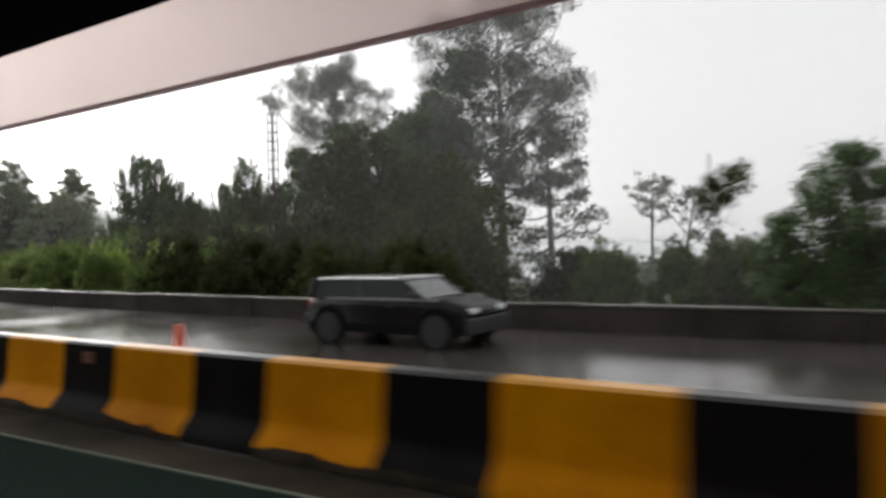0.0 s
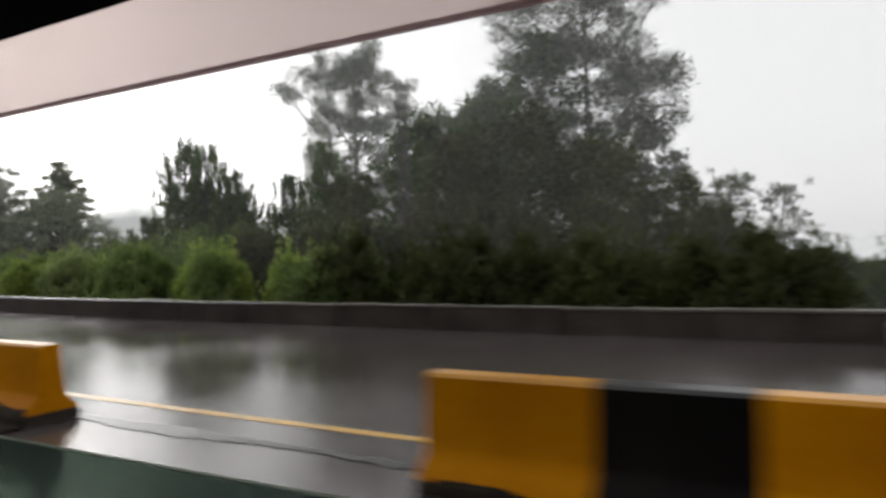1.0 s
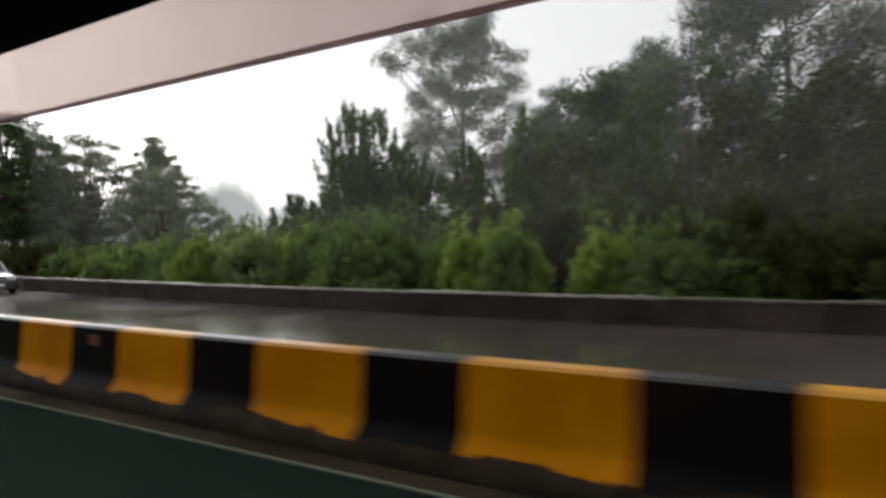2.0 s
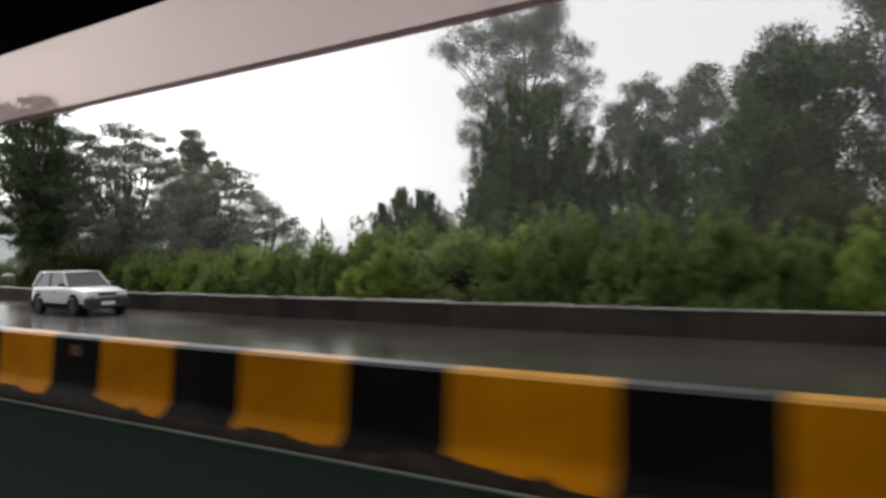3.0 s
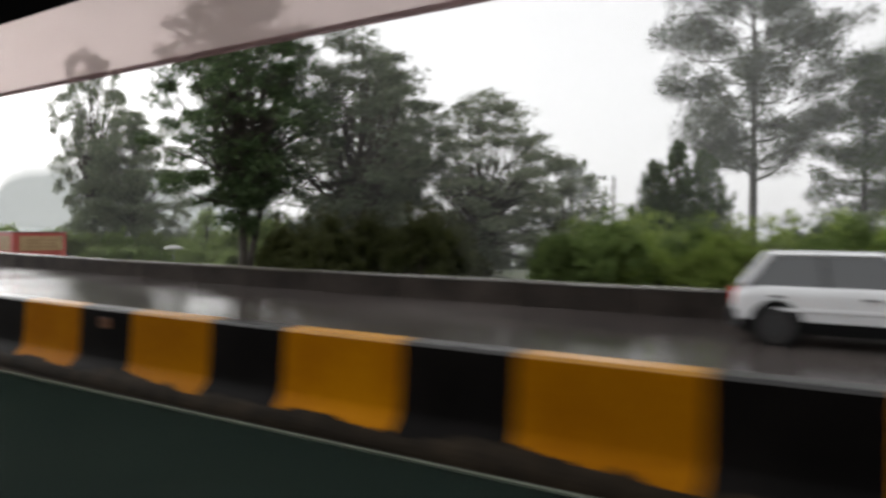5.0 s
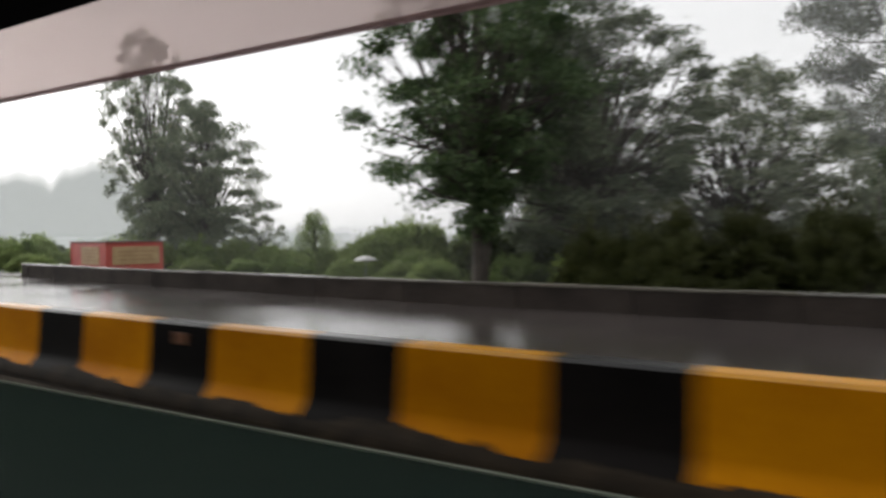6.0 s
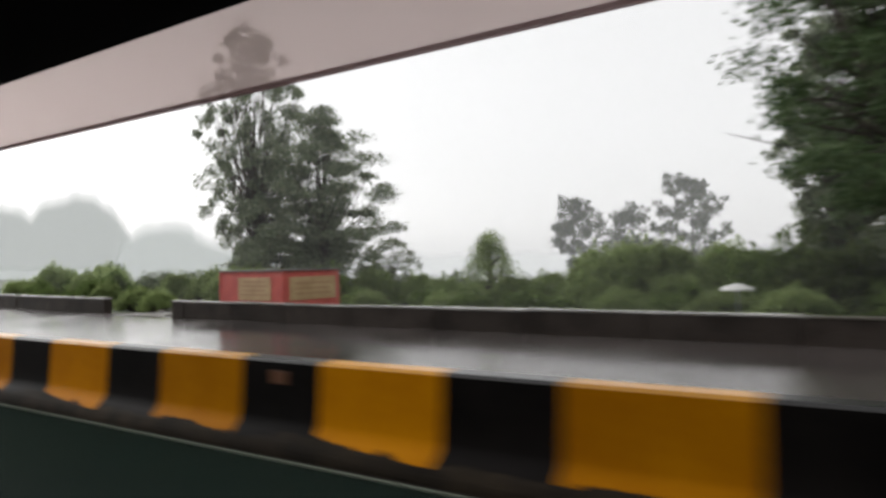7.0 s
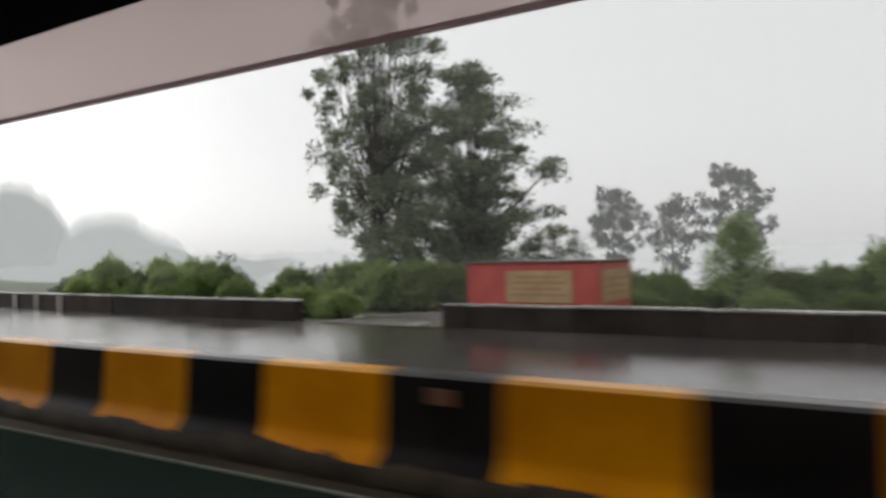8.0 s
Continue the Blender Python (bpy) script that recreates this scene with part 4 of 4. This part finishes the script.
shrub_row("olive", 64, 70.4, 15.5, 19, 2.3, 2.3, 1.1, 10, (1.2, 2.0))
shrub_row(("moss", "lime"), 72.6, 77, 20.5, 23, 1.3, 1.1, 1.2, 20, (1.0, 1.5))
shrub_row("olive", 66, 71.6, 20, 24, 2.3, 2.3, 1.3, 17, (1.4, 2.0))
shrub_row(("dome", "moss"), 76, 97, 19, 23, 0.85, 0.75, 1.7, 11, (1.0, 1.5))
for _i, (_k, _s, _n, _t, _r) in enumerate((("dome", 86.2, 26.4, 2.35, 1.9), ("dome", 84.4, 26.0, 2.6, 2.3), ("dome", 82.9, 25.6, 2.45, 1.7), ("dome", 85.2, 24.2, 1.9, 2.0), ("dome", 88.4, 26.0, 1.25, 1.5),
                                           ("dome", 89.9, 25.6, 1.15, 1.3), ("dome", 94.4, 26.0, 1.1, 1.4), ("dome", 96.4, 26.4, 1.3, 1.3), ("moss", 78.9, 24.4, 2.25, 1.9), ("moss", 77.2, 24.0, 2.6, 2.3),
                                           ("deep", 75.4, 24.5, 2.3, 2.0), ("dome", 80.9, 27.4, 2.4, 1.8), ("dome", 81.9, 23.6, 1.2, 1.4), ("deep", 77.0, 21.8, 2.1, 1.9), ("dome", 98.6, 25.5, 1.6, 1.6), ("moss", 100.4, 24.0, 1.75, 1.5), ("dome", 102.2, 22.6, 1.5, 1.4), ("moss", 103.4, 20.4, 1.3, 1.2))):
    shrub(_k, _s, _n, _t, _r, 700 + _i)
shrub_row("grey", 82, 100, 34, 55, 0.5, 0.9, 3.0, 13, (2.0, 3.2))
shrub_row(("dome", "moss", "dome"), 103, 126, 18, 22.5, 1.75, 2.2, 1.6, 14, (1.2, 1.9))
shrub_row(("moss", "dome"), 102.5, 122, 15.8, 17.5, 0.95, 1.4, 2.0, 15, (0.9, 1.2))
shrub_row("grey", 104, 150, 28, 45, 0.9, 1.6, 3.2, 16, (2.0, 3.2))

# hills, their mist a glow in the material
hill_backdrop("backdrop_far", (-160, 620, 0), ((0, 9, 900),), 900, 3, HAZE_GLOW, 31, "pale distance beyond the trees, its mist a flat glow")
hill_backdrop("backdrop_hill", (-399, 385, 0), ((-130, 46, 60), (-46, 49, 40), (-2, 56, 36), (-10, 30, 48)), 190, 4, HAZE_GLOW_D, 7, "wooded hill in the rain, its mist a flat glow")
hill_backdrop("backdrop_hill_low", (-380, 372, 0), ((46, 36, 30), (62, 24, 34)), 150, 3, HAZE_GLOW_E, 9, "lower wooded hill in the rain, its mist a flat glow")


# ---------------------------------------------------------------- lattice mast, pole, parasol
def lattice_mast(s, n, top):
    z0 = float(fall(n))
    h = top - z0
    e = empty("lattice_mast", road_pose(s, n, z0, 12), "slim dark steel lattice mast among the trees", "mast")
    w = 0.17
    for sx in (-1, 1):
        for sy in (-1, 1):
            v, q = tubes([(np.array([[sx * w, sy * w, 0], [sx * w, sy * w, h]]), np.array([0.034, 0.034]))], 5)
            link("leg", raw_mesh("leg", v, q, DARKSTEEL), e)
    k = int(h / 0.42)
    runs = []
    for i in range(k):
        z, z2 = i * h / k, (i + 1) * h / k
        for a, b in (((-w, -w), (w, -w)), ((w, -w), (w, w)), ((w, w), (-w, w)), ((-w, w), (-w, -w))):
            runs.append((np.array([[a[0], a[1], z2], [b[0], b[1], z2]]), np.array([0.024, 0.024])))
            runs.append((np.array([[a[0], a[1], z], [b[0], b[1], z2]]), np.array([0.009, 0.009])))
    v, q = tubes(runs, 4)
    link("bracing", raw_mesh("bracing", v, q, DARKSTEEL), e)


lattice_mast(25.3, 22.0, 8.35)


def service_pole(s, n, top):
    z0 = float(fall(n))
    e = empty("service_pole", road_pose(s, n, z0), "thin dark wooden service pole behind the shrubs", "pole")
    v, q = tubes([(np.array([[0, 0, -0.2], [0.01, 0, (top - z0) / 2], [0.03, 0, top - z0]]), np.array([0.06, 0.055, 0.045]))], 8)
    link("post", raw_mesh("post", v, q, BARK, True), e)
    bm = bmesh.new()
    bmesh.ops.create_cone(bm, cap_ends=True, segments=8, radius1=0.06, radius2=0.035, depth=0.10, matrix=Matrix.Translation((0.03, 0, top - z0 + 0.05)))
    part("cap", bm, STEEL, e, "small metal cap")


service_pole(63.1, 30.0, 4.0)


def parasol(s, n, top):
    z0 = float(fall(n))
    h = top - z0
    e = empty("parasol", road_pose(s, n, z0), "small white canvas parasol standing behind the wall", "parasol")
    v, q = tubes([(np.array([[0, 0, -0.05], [0, 0, h]]), np.array([0.022, 0.018]))], 8)
    link("pole", raw_mesh("pole", v, q, STEEL, True), e)
    bm = bmesh.new()
    ring = [bm.verts.new((0.37 * math.cos(i * math.pi / 6), 0.37 * math.sin(i * math.pi / 6), h - 0.12 - (0.02 if i % 2 else 0))) for i in range(12)]
    mid = [bm.verts.new((0.21 * math.cos(i * math.pi / 6), 0.21 * math.sin(i * math.pi / 6), h - 0.045)) for i in range(12)]
    top_v = bm.verts.new((0, 0, h))
    low = [bm.verts.new((v.co.x * 1.01, v.co.y * 1.01, v.co.z - 0.045)) for v in ring]
    for i in range(12):
        j = (i + 1) % 12
        bm.faces.new((ring[i], ring[j], mid[j], mid[i]))
        bm.faces.new((mid[i], mid[j], top_v))
        bm.faces.new((low[i], low[j], ring[j], ring[i]))
    part("canopy", bm, CANVAS, e, "white scalloped canvas canopy")


parasol(78.8, 17.0, 0.95)


# ---------------------------------------------------------------- red hut behind the wall
def red_hut():
    e = empty("red_hut", road_pose(93.7, 15.75, 0.0, -2), "red sheet-metal hut with cream sign panels, standing behind the wall", "hut")
    L, W, Z, T = 3.6, 2.6, -0.35, 1.42
    bm = bmesh.new()
    box(bm, -L, 0, 0, W, Z, T, 0.02)
    part("body", bm, RED, e)
    bm = bmesh.new()
    box(bm, -L - 0.06, 0.06, -0.06, W + 0.06, T + 0.002, T + 0.05, 0.015)
    part("roof", bm, ROOF, e)
    for x in (-L, -0.07):
        bm = bmesh.new()
        box(bm, x, x + 0.07, -0.025, 0.0, Z, T - 0.005, 0.006)
        part("corner_trim", bm, RED, e)
    for x0, x1 in ((-2.45, -0.65),):
        bm = bmesh.new()
        box(bm, x0, x1, -0.03, -0.002, 0.42, 1.22, 0.008)
        part("panel", bm, CREAM if x1 - x0 > 0.5 else RED, e)
    for k in range(4):
        bm = bmesh.new()
        box(bm, -2.28 + 0.03 * k, -0.82 - 0.10 * (k % 2), -0.036, -0.031, 0.58 + 0.15 * k, 0.65 + 0.15 * k)
        part("sign_bar", bm, CREAM_D, e)
    bm = bmesh.new()
    box(bm, 0.002, 0.03, 0.25, W - 0.2, 0.42, 1.22, 0.008)
    part("panel", bm, CREAM, e)
    for k in range(3):
        bm = bmesh.new()
        box(bm, 0.031, 0.036, 0.50, W - 0.45 - 0.1 * (k % 2), 0.60 + 0.18 * k, 0.67 + 0.18 * k)
        part("sign_bar", bm, CREAM_D, e)


red_hut()


# ---------------------------------------------------------------- cones
def cone(s, n, h, words):
    e = empty("traffic_cone", road_pose(s, n, 0.005), words, "traffic cone", "traffic cones on the far carriageway")
    bm = bmesh.new()
    box(bm, -0.17, 0.17, -0.17, 0.17, 0, 0.04, 0.012)
    part("base", bm, TYRE, e)
    def frustum(z0, z1, r0, r1):
        bm = bmesh.new()
        bmesh.ops.create_cone(bm, cap_ends=True, segments=18, radius1=r0, radius2=r1, depth=z1 - z0, matrix=Matrix.Translation((0, 0, (z0 + z1) / 2)))
        return bm
    part("body", frustum(0.04, h, 0.125, 0.035), ORANGE, e, smooth=False)
    part("band", frustum(h * 0.55, h * 0.74, 0.078, 0.060), PALE, e, "white reflective band", smooth=False)


cone(6.05, 4.60, 0.95, "tall orange traffic cone with a white band behind the barrier")
cone(52.05, 4.60, 0.95, "tall orange traffic cone, wet, standing behind the barrier")


# ---------------------------------------------------------------- cars
def loft(bm, rows):
    prev = None
    for r in rows:
        vs = [bm.verts.new(p) for p in r]
        if prev:
            for j in range(len(vs)):
                bm.faces.new((prev[j], prev[(j + 1) % len(vs)], vs[(j + 1) % len(vs)], vs[j]))
        else:
            bm.faces.new(vs)
        prev = vs
    bm.faces.new(prev[::-1])


def car(name, m, paint, L, W, H, belt, floor, hood, screen, roof0, roof1, tail, label, boxy=0.0, wheel=0.27, lamp_z=0.55, rails=False, strip=0.33, trim=None, roof_paint=None, plate=None):
    """Forward is local +x. hood: height of the bonnet; screen, roof0, roof1, tail: x of the windscreen's foot, roof's ends and rear window's foot."""
    e = empty(name, m, label, "car")
    hw = W / 2
    f, b = L / 2, -L / 2
    # lower body: cross sections along x, rounded at every shoulder
    bm = bmesh.new()
    rows = []
    xs = (b, b + 0.03, b + 0.10, b + 0.30, tail + 0.25, 0.0, screen, screen + 0.18, screen + 0.40, f - 0.45, f - 0.22, f - 0.10, f - 0.03, f)
    tops = (belt - 0.20, belt - 0.10, belt - 0.04, belt - 0.01, belt, belt, belt - 0.01, belt - 0.03, hood + 0.02, hood - 0.03, hood - 0.07, hood - 0.11, hood - 0.17, hood - 0.25)
    wides = (0.86, 0.91, 0.955, 0.985, 1.0, 1.0, 1.0, 0.995, 0.985, 0.965, 0.945, 0.92, 0.89, 0.84)
    for x, top, k in zip(xs, tops, wides):
        y = hw * k
        low = floor + (0.12 if x in (b, f) else 0.05 if x in (xs[1], xs[-2]) else 0.0)
        half = [(0.90, low), (0.965, low + 0.05), (0.985, low + 0.14), (1.0, low + 0.24), (1.0, top - 0.16), (0.985, top - 0.08), (0.95, top - 0.03), (0.88, top - 0.008), (0.60, top + 0.006)]
        rows.append([(x, -y * q, z) for q, z in half] + [(x, y * q, z) for q, z in half[::-1]])
    loft(bm, rows)
    part("body", bm, paint, e, smooth=True)
    # cabin: glass block with roof and pillars
    cw, rw = hw * 0.90, hw * (0.74 + 0.1 * boxy)
    zt = H - 0.035
    lowr = [(tail + 0.03, -cw), (screen - 0.02, -cw), (screen - 0.02, cw), (tail + 0.03, cw)]
    topr = [(roof1, -rw), (roof0, -rw), (roof0, rw), (roof1, rw)]
    quads = [("side_pane", 0, 1), ("windscreen", 1, 2), ("side_pane", 2, 3), ("rear_pane", 3, 0)]
    lo = [Vector((x, y, belt - 0.02)) for x, y in lowr]
    hi = [Vector((x, y, zt)) for x, y in topr]
    mid = sum(lo + hi, Vector()) / 8
    for nm, i, j in quads:
        bm = bmesh.new()
        q = [lo[i], lo[j], hi[j], hi[i]]
        a = [bm.verts.new(p) for p in q]
        b2 = [bm.verts.new(p + (mid - p) * 0.03) for p in q]
        bm.faces.new(a)
        bm.faces.new(b2[::-1])
        for k in range(4):
            bm.faces.new((a[k], a[(k + 1) % 4], b2[(k + 1) % 4], b2[k]))
        part(nm, bm, GLASS, e, "dark wet window glass")
    bm = bmesh.new()
    rows = []
    for i in range(9):  # a shallow crown, rolled down at its edges
        u = i / 8
        x = (roof1 - 0.06) + (roof0 + 0.07 - roof1 + 0.06) * u
        lift = 0.035 * (1 - (2 * u - 1) ** 4)
        ring = [(q, zt - 0.02 + lift * 0.3 + 0.045 * (1 - abs(q) ** 3.5) ** 0.7) for q in (-1.0, -0.95, -0.8, -0.4, 0.0, 0.4, 0.8, 0.95, 1.0)]
        rows.append([(x, q * (rw + 0.035), z) for q, z in ring] + [(x, q * (rw + 0.02), zt - 0.035) for q in (1.0, 0.0, -1.0)])
    loft(bm, rows)
    part("roof", bm, roof_paint or paint, e, smooth=True)
    def strut(p, q, r=0.035, of=None):
        v, qd = tubes([(np.array([p, q]), np.array([r, r]))], 6)
        link("pillar", raw_mesh("pillar", v, qd, of or paint), e)
    mid0, mid1 = (tail + screen) / 2 - 0.05, (roof0 + roof1) / 2 - 0.05
    for sd in (-1, 1):
        strut((tail + 0.03, sd * cw, belt - 0.02), (roof1, sd * rw, zt), 0.06)
        strut((mid0, sd * cw, belt - 0.02), (mid1, sd * rw, zt), 0.028, TRIM)
        strut((screen - 0.02, sd * cw, belt - 0.02), (roof0, sd * rw, zt), 0.026)
        for x in (f - 0.62, b + 0.58):
            bm = bmesh.new()  # flat black disc drawn as the shade over the wheel
            bmesh.ops.create_cone(bm, cap_ends=True, segments=24, radius1=wheel + 0.07, radius2=wheel + 0.07, depth=0.03, matrix=Matrix.Translation((x, sd * (hw - 0.002), wheel + 0.02)) @ pose(0, 0, 0, 90, 0, 0))
            part("wheel_arch", bm, LINING, e)
        bm = bmesh.new()
        box(bm, screen - 0.22, screen - 0.12, sd * (cw + 0.10) - 0.08, sd * (cw + 0.10) + 0.08, belt, belt + 0.11, 0.02)
        part("mirror", bm, TRIM, e)
        bm = bmesh.new()
        box(bm, b + 0.55, f - 0.55, sd * (hw + 0.006) - 0.012, sd * (hw + 0.006) + 0.012, belt - strip - 0.03, belt - strip + 0.02, 0.005)
        part("side_strip", bm, trim or paint, e)
        bm = bmesh.new()
        box(bm, b + 0.10, f - 0.12, sd * (hw - 0.02) - 0.032, sd * (hw - 0.02) + 0.032, floor - 0.02, floor + 0.15, 0.012)
        part("sill", bm, LINING, e)
        for x in (screen - 0.75, tail + 0.42):
            bm = bmesh.new()
            box(bm, x, x + 0.14, sd * (hw + 0.008) - 0.014, sd * (hw + 0.008) + 0.014, belt - 0.17, belt - 0.14, 0.005)
            part("door_handle", bm, TRIM, e)
        if rails:
            v, qd = tubes([(np.array([[roof1 + 0.1, sd * rw * 0.92, H + 0.03], [roof0 - 0.1, sd * rw * 0.92, H + 0.03]]), np.array([0.018, 0.018]))], 6)
            link("roof_rail", raw_mesh("roof_rail", v, qd, STEEL), e)
        bm = bmesh.new()
        box(bm, f - 0.10, f - 0.005, sd * hw * 0.62 - 0.14, sd * hw * 0.62 + 0.14, lamp_z, lamp_z + 0.14, 0.02)
        part("headlight", bm, LAMPC, e, "clear headlight")
        bm = bmesh.new()
        box(bm, b - 0.012, b + 0.05, sd * hw * 0.74 - 0.09, sd * hw * 0.74 + 0.09, lamp_z - 0.02, lamp_z + 0.24, 0.015)
        part("tail_light", bm, LAMPR, e, "red tail light")
    for x0, x1, nm in ((f - 0.10, f + 0.05, "front_bumper"), (b - 0.06, b + 0.10, "rear_bumper")):
        bm = bmesh.new()
        box(bm, x0, x1, -hw * 0.92, hw * 0.92, floor + 0.02, floor + 0.29, 0.03)
        part(nm, bm, TRIM, e)
    bm = bmesh.new()
    box(bm, f - 0.06, f + 0.008, -hw * 0.38, hw * 0.38, lamp_z + 0.02, lamp_z + 0.11, 0.01)
    part("grille", bm, TRIM, e)
    for x in (f + 0.052, b - 0.062):
        bm = bmesh.new()
        box(bm, x - 0.006, x + 0.006, -0.20, 0.20, floor + 0.10, floor + 0.20, 0.003)
        part("plate", bm, plate or PALE, e, "blank number plate")
    for x in (f - 0.62, b + 0.58):
        for sd in (-1, 1):
            w = empty("wheel", Matrix.Identity(4))
            w.parent = e
            w.matrix_basis = Matrix.Translation((x, sd * (hw - 0.075), wheel)) @ pose(0, 0, 0, 90, 0, 0)
            bm = bmesh.new()
            bmesh.ops.create_cone(bm, cap_ends=True, segments=24, radius1=wheel, radius2=wheel, depth=0.19)
            bmesh.ops.bevel(bm, geom=[q for q in bm.edges if len(q.link_faces) == 2 and any(len(g.verts) > 4 for g in q.link_faces)], offset=0.025, segments=2, affect="EDGES")
            part("tyre", bm, TYRE, w)
            bm = bmesh.new()
            bmesh.ops.create_cone(bm, cap_ends=True, segments=20, radius1=wheel * 0.62, radius2=wheel * 0.55, depth=0.205)
            part("rim", bm, RIM, w)


car("white_hatchback", road_pose(52.3, 11.05, 0.012), WHITE, 3.45, 1.42, 1.31, 0.84, 0.2, 0.79, 0.66, 0.14, -1.25, -1.62,
    "white wet five-door hatchback car on the far carriageway", lamp_z=0.56)
car("black_jeep", road_pose(7.2, 10.25, 0.012), DARKPAINT, 3.55, 1.5, 1.23, 0.86, 0.24, 0.84, 0.90, 0.36, -1.56, -1.72,
    "black boxy off-road car with pale wet roof on the far carriageway", boxy=1.0, wheel=0.30, lamp_z=0.55, strip=0.03, trim=STEEL, roof_paint=PALE_ROOF, plate=TRIM)


# ---------------------------------------------------------------- the window that the camera looks out of, swept along the lane
def lean_in(s):
    """How the window's place shifts sideways and up along the lane."""
    return -0.17 * math.exp(-((s - 71) / 7.0) ** 2), 0.041 * math.exp(-max(0.0, s) / 3.0) - 0.014 * min(1.0, max(0.0, (s - 70) / 6))


EYE, OUT = 1.612, 0.75
vehicle_window = empty("vehicle_window", Matrix.Identity(4), "vehicle side window with milky rain visor and half-lowered green glass", "window")
_sec = [(OUT, EYE + 0.390 * OUT), (OUT - 0.01, EYE + 0.58 * OUT), (OUT - 0.014, EYE + 0.58 * OUT), (OUT - 0.004, EYE + 0.390 * OUT)]
link("visor", ribbon("visor", _sec, -16, 104, 1.0, VISOR, drift=lean_in), vehicle_window, "milky translucent plastic rain visor")
_sec = [(OUT + 0.004, EYE + 0.3825 * OUT), (OUT + 0.004, EYE + 0.391 * OUT), (OUT - 0.006, EYE + 0.391 * OUT), (OUT - 0.006, EYE + 0.3825 * OUT)]
link("visor_rim", ribbon("visor_rim", _sec, -16, 104, 1.0, VRIM, drift=lean_in), vehicle_window, "darker moulded lower rim")
_sec = [(OUT - 0.02, EYE + 0.568 * OUT), (OUT + 0.03, EYE + 0.64 * OUT), (OUT - 0.1, EYE + 0.95 * OUT), (0.05, EYE + 0.98 * OUT), (0.05, EYE + 0.90 * OUT), (OUT - 0.12, EYE + 0.80 * OUT)]
link("roof_lining", ribbon("roof_lining", _sec, -16, 104, 1.0, LINING, drift=lean_in), vehicle_window, "black roof edge and lining")

def lean_pane(s):
    """The glass stands a little lower over the first stretch."""
    a, z = lean_in(s)
    f = min(1.0, max(0.0, (s - 16) / 14))
    return a, z - 0.028 + 0.042 * f * f * (3 - 2 * f)


_sec = [(OUT, EYE - 0.42 * OUT), (OUT, EYE - 1.15 * OUT), (OUT - 0.005, EYE - 1.15 * OUT), (OUT - 0.005, EYE - 0.42 * OUT)]
link("glass_pane", ribbon("glass_pane", _sec, -16, 104, 1.0, PANE, drift=lean_pane), vehicle_window, "half-lowered greenish window glass")
# the glass edge's highlight is put into a pale strip
_sec = [(OUT + 0.001, EYE - 0.4165 * OUT), (OUT + 0.001, EYE - 0.4195 * OUT), (OUT - 0.006, EYE - 0.4195 * OUT), (OUT - 0.006, EYE - 0.4165 * OUT)]
link("glass_edge", ribbon("glass_edge", _sec, -16, 104, 1.0, GLASS_EDGE, drift=lean_pane), vehicle_window, "edge of the glass, its highlight given as a pale strip")
